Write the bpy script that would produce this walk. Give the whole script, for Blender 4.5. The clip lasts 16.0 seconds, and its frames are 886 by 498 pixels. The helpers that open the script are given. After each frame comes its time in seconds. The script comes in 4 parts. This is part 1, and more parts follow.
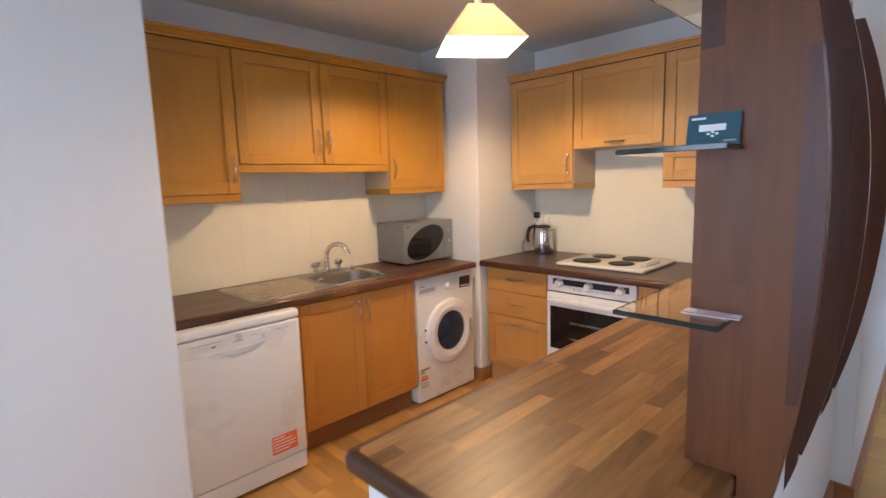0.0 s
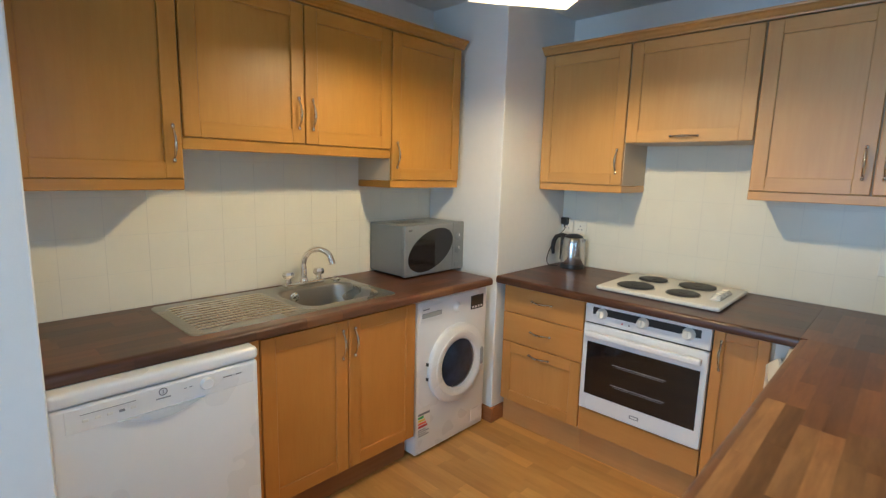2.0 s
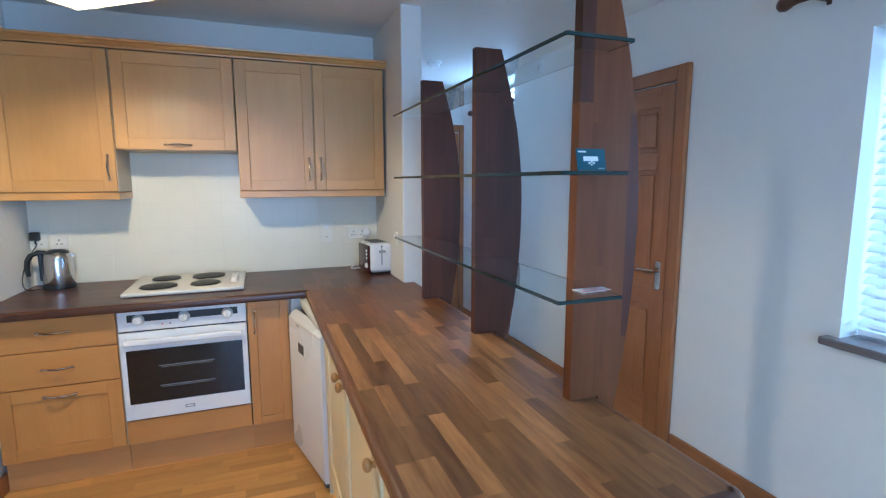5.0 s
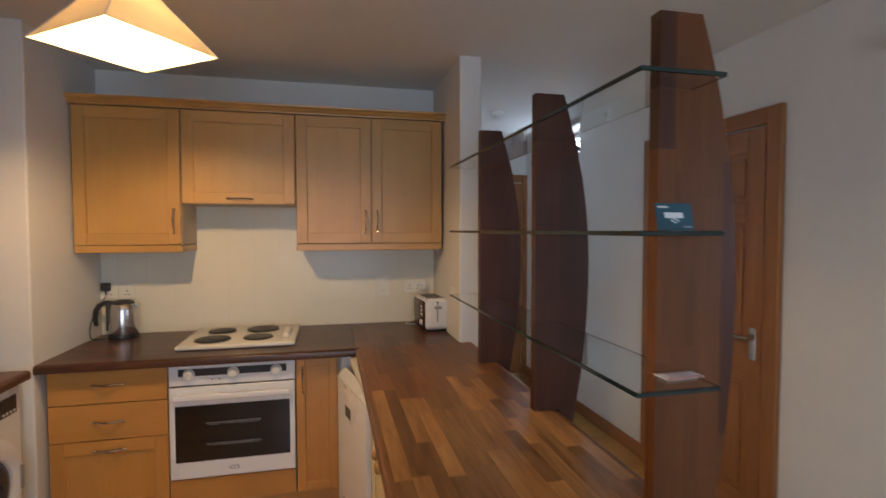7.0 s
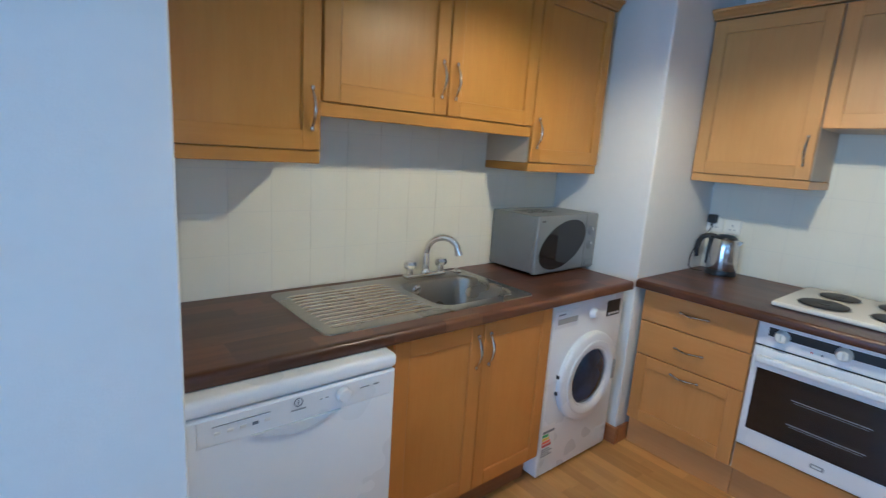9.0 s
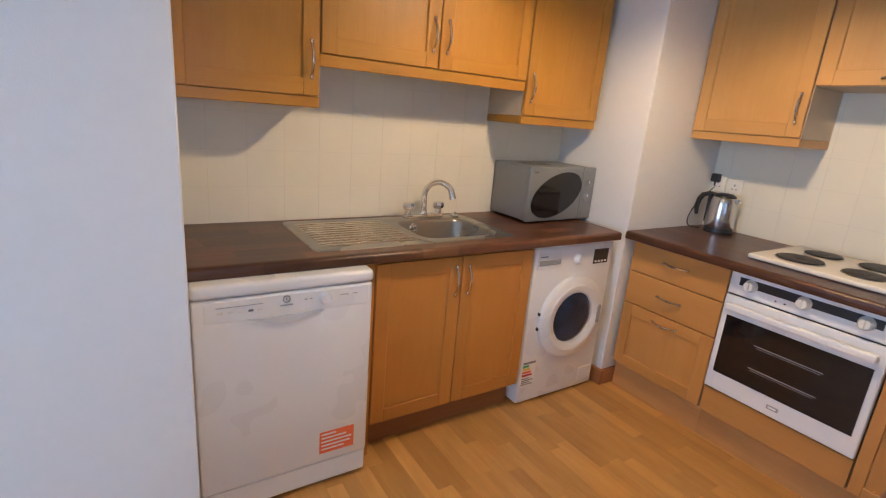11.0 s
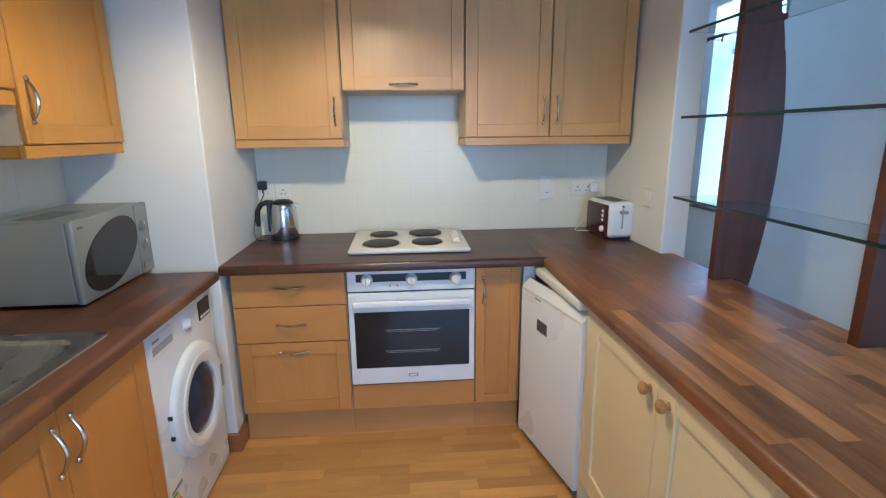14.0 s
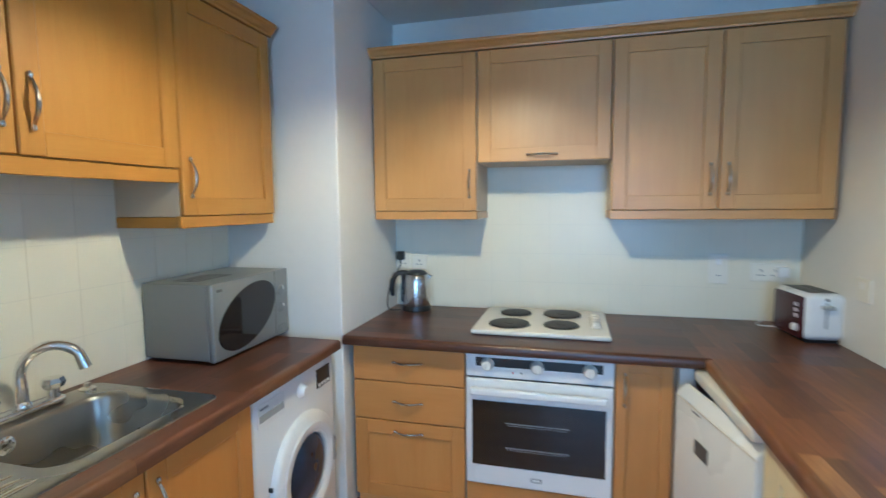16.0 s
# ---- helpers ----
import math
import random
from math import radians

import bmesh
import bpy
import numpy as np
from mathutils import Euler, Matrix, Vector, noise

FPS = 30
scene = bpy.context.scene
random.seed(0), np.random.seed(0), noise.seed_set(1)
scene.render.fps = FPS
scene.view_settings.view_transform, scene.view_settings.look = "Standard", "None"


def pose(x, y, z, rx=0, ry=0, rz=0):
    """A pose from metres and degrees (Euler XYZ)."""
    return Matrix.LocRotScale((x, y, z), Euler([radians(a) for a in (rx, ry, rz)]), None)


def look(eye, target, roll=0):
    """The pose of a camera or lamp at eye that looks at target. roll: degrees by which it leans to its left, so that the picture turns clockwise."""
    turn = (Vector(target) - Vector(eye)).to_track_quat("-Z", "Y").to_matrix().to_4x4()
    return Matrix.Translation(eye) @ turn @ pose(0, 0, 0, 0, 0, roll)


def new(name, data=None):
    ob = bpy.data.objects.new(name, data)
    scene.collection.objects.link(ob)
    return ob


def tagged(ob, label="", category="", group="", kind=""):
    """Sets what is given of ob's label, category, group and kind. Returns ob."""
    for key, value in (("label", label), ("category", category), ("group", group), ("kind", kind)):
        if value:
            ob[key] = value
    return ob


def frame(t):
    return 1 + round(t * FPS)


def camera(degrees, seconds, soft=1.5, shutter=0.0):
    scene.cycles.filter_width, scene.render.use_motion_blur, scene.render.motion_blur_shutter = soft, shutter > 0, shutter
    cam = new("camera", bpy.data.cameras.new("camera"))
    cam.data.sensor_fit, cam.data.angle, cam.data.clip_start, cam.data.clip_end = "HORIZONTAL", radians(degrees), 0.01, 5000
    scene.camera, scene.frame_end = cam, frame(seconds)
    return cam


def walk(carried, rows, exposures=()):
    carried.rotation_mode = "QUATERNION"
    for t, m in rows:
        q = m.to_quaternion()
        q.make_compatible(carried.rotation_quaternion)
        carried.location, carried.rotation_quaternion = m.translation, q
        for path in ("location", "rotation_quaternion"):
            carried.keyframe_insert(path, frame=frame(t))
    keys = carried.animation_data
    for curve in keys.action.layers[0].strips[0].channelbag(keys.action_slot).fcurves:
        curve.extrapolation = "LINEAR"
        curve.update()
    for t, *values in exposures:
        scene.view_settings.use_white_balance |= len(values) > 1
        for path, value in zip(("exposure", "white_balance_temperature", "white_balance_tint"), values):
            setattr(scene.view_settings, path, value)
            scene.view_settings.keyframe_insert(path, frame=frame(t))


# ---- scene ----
cam = camera(84.2, 16.0, 1.2, 0.5)
PATH = [
    (0, (-0.022, 0.004, 1.472), (1.369, 1.417, 1.206), -1.7),
    (0.5, (0.038, 0.21, 1.475), (1.563, 1.484, 1.25), -0.9),
    (1, (0.139, 0.347, 1.472), (1.682, 1.6, 1.251), 0.2),
    (1.5, (0.303, 0.486, 1.491), (1.741, 1.856, 1.256), 1.6),
    (2, (0.392, 0.622, 1.502), (1.82, 1.987, 1.188), 1.5),
    (2.5, (0.335, 0.869, 1.47), (1.956, 1.958, 1.035), 0.2),
    (3, (0.251, 0.959, 1.452), (2.032, 1.719, 0.953), 0.2),
    (3.5, (0.142, 0.939, 1.46), (2.059, 1.265, 0.991), 0.5),
    (4, (0.027, 1.067, 1.439), (1.969, 0.796, 1.047), 0.0),
    (4.5, (-0.075, 1.135, 1.498), (1.794, 0.497, 1.18), -0.3),
    (4.7, (-0.097, 1.12, 1.5), (1.759, 0.427, 1.223), -0.2),
    (7, (0.059, 0.998, 1.526), (2.007, 0.55, 1.449), -0.1),
    (7.5, (0.255, 1.021, 1.534), (2.252, 1.049, 1.441), 0.1),
    (8, (0.338, 1.003, 1.508), (2.175, 1.765, 1.299), 0.6),
    (8.5, (0.365, 1.069, 1.484), (1.805, 2.416, 1.151), 1.7),
    (9, (0.356, 1.1, 1.476), (1.602, 2.614, 1.082), 3.8),
    (9.2, (0.363, 1.101, 1.456), (1.551, 2.66, 1.057), 4.4),
    (11.3, (0.439, 0.692, 1.429), (1.491, 2.306, 0.89), 4.9),
    (11.5, (0.435, 0.731, 1.451), (1.556, 2.314, 0.965), 4.2),
    (12, (0.424, 0.965, 1.45), (1.768, 2.399, 1.079), 2.0),
    (12.5, (0.43, 1.227, 1.448), (1.989, 2.429, 1.099), 1.2),
    (13, (0.524, 1.331, 1.452), (2.354, 2.059, 1.099), -1.1),
    (13.5, (0.536, 1.44, 1.458), (2.489, 1.464, 1.026), -2.4),
    (14, (0.491, 1.5, 1.47), (2.432, 1.35, 1.01), -0.6),
    (14.5, (0.451, 1.506, 1.484), (2.419, 1.455, 1.132), 0.6),
    (15, (0.449, 1.49, 1.496), (2.429, 1.527, 1.218), 0.5),
    (15.5, (0.513, 1.42, 1.484), (2.493, 1.585, 1.252), -0.5),
    (16, (0.698, 1.352, 1.479), (2.624, 1.86, 1.299), -0.5),
]
EXPOSURES = [
    (0.0, 0.11, 6340, 31), (0.5, 0.04, 6710, 30), (1.0, -0.03, 6320, 22), (1.5, -0.02, 5770, 17), (2.0, -0.01, 5320, 13), (2.5, -0.25, 5770, 18),
    (3.0, -0.07, 5590, 18), (3.5, 0.09, 4990, 16), (4.0, 0.21, 4640, 14), (4.5, 0.3, 4510, 14), (6.8, -0.62, 6880, 29), (7.2, -0.54, 6860, 29),
    (8.0, -0.42, 5880, 20), (8.5, -0.2, 4700, 11), (9.0, -0.2, 4440, 12), (11.5, -0.04, 6020, 31), (12.0, -0.11, 6190, 20), (12.5, -0.24, 6650, 19),
    (13.0, -0.27, 6050, 19), (13.5, -0.08, 4910, 14), (14.0, 0.08, 4730, 15), (15.0, 0.13, 4570, 12), (16.0, 0.06, 4500, 8),
]
walk(cam, [(t, look(eye, target, roll)) for t, eye, target, roll in PATH], EXPOSURES)

# ---- world and lights ----
world = bpy.data.worlds.new("sky")
scene.world = world
world.use_nodes = True
wn = world.node_tree
sky = wn.nodes.new("ShaderNodeTexSky")
sky.sky_type, sky.sun_disc = "NISHITA", False
sky.sun_elevation, sky.sun_rotation = radians(38), radians(20)
wn.links.new(sky.outputs[0], wn.nodes["Background"].inputs[0])
wn.nodes["Background"].inputs[1].default_value = 0.12


def lamp(name, kind, m, energy, colour, **more):
    data = bpy.data.lights.new(name, kind)
    data.energy, data.color = energy, colour
    if kind == "AREA":
        data.shape, data.size, data.size_y = "RECTANGLE", more["w"], more["h"]
    elif kind == "POINT":
        data.shadow_soft_size = more["r"]
    elif kind == "SUN":
        data.angle = radians(more["angle"])
    ob = new(name, data)
    ob.matrix_world = m
    return ob


S_OUT = -1.34
SKYLIGHT = (0.54, 0.80, 1.0)
lamp("sun", "SUN", look((2, 9, 8), (0, 0, 0)), 2.0, (1, 0.95, 0.88), angle=0.5)
lamp("skylight_south", "AREA", look((0.40, S_OUT, 1.47), (0.40, 2, 1.35)), 24, SKYLIGHT, w=1.3, h=1.1)
lamp("skylight_hall", "AREA", look((4.15, S_OUT, 1.63), (4.15, 2, 1.5)), 115, SKYLIGHT, w=0.7, h=1.45)
lamp("skylight_west", "AREA", look((-3.055, 0.95, 1.35), (2, 0.95, 1.0)), 68, SKYLIGHT, w=1.7, h=1.7)
lamp("bulb_light", "POINT", pose(1.866, 1.633, 2.190), 60, (1.0, 0.75, 0.365), r=0.044)

# ---- materials ----


def node_mat(name):
    m = bpy.data.materials.new(name)
    m.use_nodes = True
    nt = m.node_tree
    return m, nt, nt.nodes["Principled BSDF"]


def bump_of(nt, height, bsdf, strength, distance):
    b = nt.nodes.new("ShaderNodeBump")
    b.inputs["Strength"].default_value, b.inputs["Distance"].default_value = strength, distance
    nt.links.new(height, b.inputs["Height"])
    nt.links.new(b.outputs[0], bsdf.inputs["Normal"])


def noise_of(nt, vec, scale, detail=3.0, rough=0.55):
    n = nt.nodes.new("ShaderNodeTexNoise")
    n.inputs["Scale"].default_value, n.inputs["Detail"].default_value, n.inputs["Roughness"].default_value = scale, detail, rough
    nt.links.new(vec, n.inputs["Vector"])
    return n.outputs[0]


def ramp_of(nt, fac, stops):
    r = nt.nodes.new("ShaderNodeValToRGB")
    while len(r.color_ramp.elements) < len(stops):
        r.color_ramp.elements.new(0.5)
    for e, (p, c) in zip(r.color_ramp.elements, stops):
        e.position, e.color = p, (*c, 1)
    nt.links.new(fac, r.inputs[0])
    return r.outputs[0]


def mix_of(nt, fac, a, b, mode="MIX"):
    m = nt.nodes.new("ShaderNodeMix")
    m.data_type, m.blend_type = "RGBA", mode
    for sock, v in ((m.inputs[0], fac), (m.inputs[6], a), (m.inputs[7], b)):
        if isinstance(v, (int, float)):
            sock.default_value = v
        elif isinstance(v, tuple):
            sock.default_value = (*v, 1)
        else:
            nt.links.new(v, sock)
    return m.outputs[2]


def coords(nt, shift=True):
    """World place in metres, moved by a random step for each piece."""
    g = nt.nodes.new("ShaderNodeNewGeometry").outputs["Position"]
    if not shift:
        return g, None
    o = nt.nodes.new("ShaderNodeObjectInfo").outputs["Random"]
    k = nt.nodes.new("ShaderNodeMath")
    k.operation = "MULTIPLY"
    k.inputs[1].default_value = 37.0
    nt.links.new(o, k.inputs[0])
    add = nt.nodes.new("ShaderNodeVectorMath")
    nt.links.new(g, add.inputs[0])
    nt.links.new(k.outputs[0], add.inputs[1])
    return add.outputs[0], o


def plain(name, colour, rough=0.5, metal=0.0, vary=0.06, grain=60.0, bump=0.0, coat=0.0, spec=0.5):
    m, nt, b = node_mat(name)
    v, _ = coords(nt, False)
    n = noise_of(nt, v, grain)
    big = noise_of(nt, v, 3.0, 2)
    lo, hi = [tuple(c * (1 - vary) for c in colour), tuple(min(1, c * (1 + vary)) for c in colour)]
    c = ramp_of(nt, big, [(0.3, lo), (0.7, hi)])
    nt.links.new(mix_of(nt, 0.25, c, ramp_of(nt, n, [(0.3, lo), (0.7, hi)])), b.inputs["Base Color"])
    r = nt.nodes.new("ShaderNodeMapRange")
    r.inputs["To Min"].default_value, r.inputs["To Max"].default_value = max(0.02, rough * 0.85), min(1, rough * 1.15)
    nt.links.new(big, r.inputs[0])
    nt.links.new(r.outputs[0], b.inputs["Roughness"])
    b.inputs["Metallic"].default_value, b.inputs["Coat Weight"].default_value = metal, coat
    b.inputs["Specular IOR Level"].default_value = spec
    if bump:
        bump_of(nt, n, b, bump, 0.002)
    return m


def wood(name, dark, light, axis, rough=0.4, fine=26.0, stretch=0.07, spread=0.0, coat=0.0, bump=0.12, spec=0.5):
    """Wood with its grain along the axis (0, 1 or 2); spread: how far pieces differ in tone."""
    m, nt, b = node_mat(name)
    v, rnd = coords(nt, True)
    mp = nt.nodes.new("ShaderNodeMapping")
    s = [1.0, 1.0, 1.0]
    s[axis] = stretch
    mp.inputs["Scale"].default_value = s
    nt.links.new(v, mp.inputs["Vector"])
    n1 = noise_of(nt, mp.outputs[0], fine, 5, 0.65)
    n2 = noise_of(nt, mp.outputs[0], fine * 5, 3, 0.6)
    n3 = noise_of(nt, v, 2.2, 2)
    c = ramp_of(nt, n1, [(0.28, dark), (0.72, light)])
    c = mix_of(nt, 0.3, c, ramp_of(nt, n2, [(0.35, dark), (0.65, light)]))
    blotch = ramp_of(nt, n3, [(0.3, (0.86, 0.84, 0.82)), (0.7, (1.0, 1.0, 1.0))])
    c = mix_of(nt, 1.0, c, blotch, "MULTIPLY")
    if spread:
        tone = ramp_of(nt, rnd, [(0.0, (1 - spread, 1 - spread * 1.05, 1 - spread * 1.05)), (0.45, (1 - spread * 0.45,) * 3), (0.8, (1, 1, 1)), (1.0, (1 + spread * 0.55, 1 + spread * 0.5, 1 + spread * 0.42))])
        c = mix_of(nt, 1.0, c, tone, "MULTIPLY")
    nt.links.new(c, b.inputs["Base Color"])
    r = nt.nodes.new("ShaderNodeMapRange")
    r.inputs["To Min"].default_value, r.inputs["To Max"].default_value = rough * 0.8, min(1, rough * 1.25)
    nt.links.new(n1, r.inputs[0])
    nt.links.new(r.outputs[0], b.inputs["Roughness"])
    b.inputs["Specular IOR Level"].default_value = spec
    b.inputs["Coat Weight"].default_value = coat
    b.inputs["Coat Roughness"].default_value = 0.26
    bump_of(nt, n2, b, bump, 0.0006)
    return m


def wall_paint(name, colour):
    m, nt, b = node_mat(name)
    v, _ = coords(nt, False)
    fine, mid, big = noise_of(nt, v, 240, 3), noise_of(nt, v, 26, 4), noise_of(nt, v, 1.3, 3)
    c = ramp_of(nt, big, [(0.3, tuple(k * 0.95 for k in colour)), (0.7, colour)])
    c = mix_of(nt, 0.2, c, ramp_of(nt, mid, [(0.35, tuple(k * 0.93 for k in colour)), (0.6, colour)]))
    nt.links.new(c, b.inputs["Base Color"])
    b.inputs["Roughness"].default_value = 0.62
    h = nt.nodes.new("ShaderNodeMath")
    h.operation = "ADD"
    nt.links.new(fine, h.inputs[0])
    nt.links.new(mid, h.inputs[1])
    bump_of(nt, h.outputs[0], b, 0.18, 0.0025)
    return m


def glass(name, colour, rough=0.0):
    m, nt, b = node_mat(name)
    b.inputs["Base Color"].default_value = (*colour, 1)
    b.inputs["Transmission Weight"].default_value, b.inputs["Roughness"].default_value, b.inputs["IOR"].default_value = 1.0, rough, 1.47
    return m


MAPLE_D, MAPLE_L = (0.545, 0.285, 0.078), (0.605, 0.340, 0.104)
M_MAPLE_V = wood("maple_upright_grain", MAPLE_D, MAPLE_L, 2, 0.38, 14, 0.10, 0.07, coat=0.22, bump=0.06)
M_MAPLE_X = wood("maple_grain_x", MAPLE_D, MAPLE_L, 0, 0.38, 14, 0.10, 0.07, coat=0.22, bump=0.06)
M_MAPLE_Y = wood("maple_grain_y", MAPLE_D, MAPLE_L, 1, 0.38, 14, 0.10, 0.07, coat=0.22, bump=0.06)
LAMPLIT_D, LAMPLIT_L = (0.451, 0.212, 0.027), (0.511, 0.258, 0.040)
M_LAMPLIT_V = wood("lamplit_maple_upright_grain", LAMPLIT_D, LAMPLIT_L, 2, 0.38, 14, 0.10, 0.04, coat=0.10, bump=0.06, spec=0.35)
M_LAMPLIT_X = wood("lamplit_maple_grain_x", LAMPLIT_D, LAMPLIT_L, 0, 0.38, 14, 0.10, 0.04, coat=0.10, bump=0.06, spec=0.35)
M_LAMPLIT_Y = wood("lamplit_maple_grain_y", LAMPLIT_D, LAMPLIT_L, 1, 0.38, 14, 0.10, 0.04, coat=0.10, bump=0.06, spec=0.35)
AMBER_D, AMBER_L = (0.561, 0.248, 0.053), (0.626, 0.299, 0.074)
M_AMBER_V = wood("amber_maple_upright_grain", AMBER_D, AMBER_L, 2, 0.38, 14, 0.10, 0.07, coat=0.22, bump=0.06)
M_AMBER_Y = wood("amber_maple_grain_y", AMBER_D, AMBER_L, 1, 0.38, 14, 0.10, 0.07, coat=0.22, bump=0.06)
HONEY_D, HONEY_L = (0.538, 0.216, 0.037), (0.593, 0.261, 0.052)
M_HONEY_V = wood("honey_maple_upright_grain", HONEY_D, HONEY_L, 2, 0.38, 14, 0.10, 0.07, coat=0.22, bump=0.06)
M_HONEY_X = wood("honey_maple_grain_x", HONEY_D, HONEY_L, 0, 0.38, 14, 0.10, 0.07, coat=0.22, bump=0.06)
M_CARCASS = plain("carcass_laminate", (0.58, 0.47, 0.33), 0.5, vary=0.03)
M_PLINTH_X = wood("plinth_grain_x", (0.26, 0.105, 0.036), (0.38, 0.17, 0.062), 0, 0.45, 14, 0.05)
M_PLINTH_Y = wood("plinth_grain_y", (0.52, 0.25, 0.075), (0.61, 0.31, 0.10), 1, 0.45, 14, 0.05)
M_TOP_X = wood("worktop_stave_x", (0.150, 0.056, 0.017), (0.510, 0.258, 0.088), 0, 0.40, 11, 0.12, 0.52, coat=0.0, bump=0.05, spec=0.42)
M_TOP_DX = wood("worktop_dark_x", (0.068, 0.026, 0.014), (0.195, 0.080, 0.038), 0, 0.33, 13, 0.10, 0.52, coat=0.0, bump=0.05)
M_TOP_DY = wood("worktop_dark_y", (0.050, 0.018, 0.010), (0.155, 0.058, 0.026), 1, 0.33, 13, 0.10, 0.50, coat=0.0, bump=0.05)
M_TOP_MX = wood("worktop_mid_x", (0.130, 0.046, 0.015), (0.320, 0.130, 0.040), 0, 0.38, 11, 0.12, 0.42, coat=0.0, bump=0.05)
M_EDGE_X = wood("worktop_edge_x", (0.120, 0.052, 0.022), (0.230, 0.105, 0.045), 0, 0.3, 16, 0.06, bump=0.05)
M_EDGE_Y = wood("worktop_edge_y", (0.05, 0.02, 0.01), (0.10, 0.04, 0.018), 1, 0.3, 30, 0.06)
M_FLOOR = wood("floor_laminate", (0.54, 0.270, 0.068), (0.72, 0.400, 0.118), 1, 0.30, 9, 0.12, 0.24, coat=0.1, bump=0.04)
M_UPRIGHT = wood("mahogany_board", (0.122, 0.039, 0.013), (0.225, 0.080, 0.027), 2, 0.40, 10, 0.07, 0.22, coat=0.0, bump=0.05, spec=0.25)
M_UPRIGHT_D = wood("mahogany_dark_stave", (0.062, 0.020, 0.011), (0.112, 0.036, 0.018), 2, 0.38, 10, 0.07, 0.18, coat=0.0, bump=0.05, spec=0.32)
M_PINE_V = wood("pine_upright_grain", (0.29, 0.108, 0.035), (0.43, 0.182, 0.064), 2, 0.38, 18, 0.06, 0.06)
M_PINE_X = wood("pine_grain_x", (0.29, 0.108, 0.035), (0.43, 0.182, 0.064), 0, 0.38, 18, 0.06, 0.06)
M_PINE_Y = wood("pine_grain_y", (0.29, 0.108, 0.035), (0.43, 0.182, 0.064), 1, 0.38, 18, 0.06, 0.06)
M_WALL = wall_paint("white_wall_paint", (0.78, 0.77, 0.74))
M_CEIL = wall_paint("ceiling_paint", (0.80, 0.79, 0.76))
M_TILE = plain("glazed_white_tile", (0.78, 0.742, 0.615), 0.20, vary=0.03, grain=14, bump=0.04, spec=0.26)
M_GROUT = plain("tile_grout", (0.68, 0.65, 0.55), 0.8, vary=0.05)
M_WHITE = plain("white_enamel", (0.80, 0.80, 0.80), 0.28, vary=0.015)
M_OFFWHITE = plain("aged_white_plastic", (0.76, 0.74, 0.69), 0.36, vary=0.03)
M_HOB = plain("hob_enamel", (0.74, 0.70, 0.62), 0.22, vary=0.02)
M_CREAM = plain("cream_paint", (0.80, 0.68, 0.42), 0.42, vary=0.04, bump=0.06)
M_CHROME = plain("chrome", (0.86, 0.85, 0.83), 0.10, 1.0, vary=0.02)
M_NICKEL = plain("satin_nickel", (0.60, 0.54, 0.46), 0.22, 1.0, vary=0.03)
M_STEEL = plain("brushed_steel", (0.40, 0.38, 0.34), 0.28, 1.0, vary=0.05, grain=90, bump=0.05)
M_RIB_LIT = plain("highlit_rib_steel", (0.86, 0.82, 0.74), 0.17, 1.0, vary=0.03)
M_BLACK = plain("black_plastic", (0.018, 0.018, 0.019), 0.35, vary=0.1)
M_PLATE = plain("cast_iron_plate", (0.022, 0.020, 0.019), 0.55, vary=0.15, grain=200, bump=0.1)
M_DARKGLASS = plain("dark_oven_glass", (0.012, 0.010, 0.010), 0.06, vary=0.02)
M_PORTHOLE = plain("porthole_glass", (0.026, 0.044, 0.090), 0.05, vary=0.6, grain=22, spec=0.38)
M_SILVER = plain("silver_paint", (0.245, 0.255, 0.26), 0.38, 0.3, vary=0.03)
M_GRIP_SHADED = plain("shaded_white_plastic", (0.64, 0.67, 0.70), 0.35, vary=0.03)
M_GREY = plain("grey_plastic", (0.34, 0.35, 0.36), 0.4, vary=0.03)
M_DGREY = plain("dark_grey_plastic", (0.10, 0.10, 0.105), 0.4, vary=0.04)
M_MAROON = plain("maroon_plastic", (0.055, 0.010, 0.012), 0.25, vary=0.05)
M_ORANGE = plain("orange_sticker", (0.85, 0.17, 0.06), 0.4, vary=0.02)
M_YELLOW = plain("yellow_print", (0.80, 0.60, 0.05), 0.5, vary=0.02)
M_GREEN = plain("green_print", (0.05, 0.40, 0.10), 0.5, vary=0.02)
M_RED = plain("red_print", (0.55, 0.06, 0.06), 0.5, vary=0.02)
M_PLATEWHITE = plain("ivory_switch_plastic", (0.78, 0.755, 0.67), 0.35, vary=0.02)
M_KETTLE = plain("brushed_chrome", (0.62, 0.61, 0.60), 0.17, 1.0, vary=0.03)
M_PAPER = plain("white_paper", (0.80, 0.79, 0.77), 0.6, vary=0.02)
M_INK = plain("grey_print", (0.20, 0.21, 0.24), 0.5, vary=0.02)
M_TEAL = plain("teal_card", (0.012, 0.085, 0.115), 0.35, vary=0.06)
M_BRASSWOOD = plain("turned_beech_knob", (0.42, 0.22, 0.07), 0.35, vary=0.12, grain=80)
M_SLAT = plain("white_blind_slat", (0.80, 0.82, 0.84), 0.5, vary=0.02)
M_BLIND_POLE = wood("curtain_pole_wood", (0.05, 0.022, 0.013), (0.11, 0.05, 0.03), 0, 0.4)
M_STONE_SILL = plain("dark_sill_board", (0.16, 0.13, 0.12), 0.35, vary=0.1)
M_GRASS = plain("rough_grass", (0.07, 0.10, 0.035), 0.9, vary=0.3, grain=8)
M_SHELF_GLASS = glass("shelf_glass", (0.94, 0.985, 0.97))
M_GLASS_EDGE = plain("dark_green_glass_edge", (0.012, 0.030, 0.028), 0.12, vary=0.2)
M_PANE = glass("window_glass", (1, 1, 1))

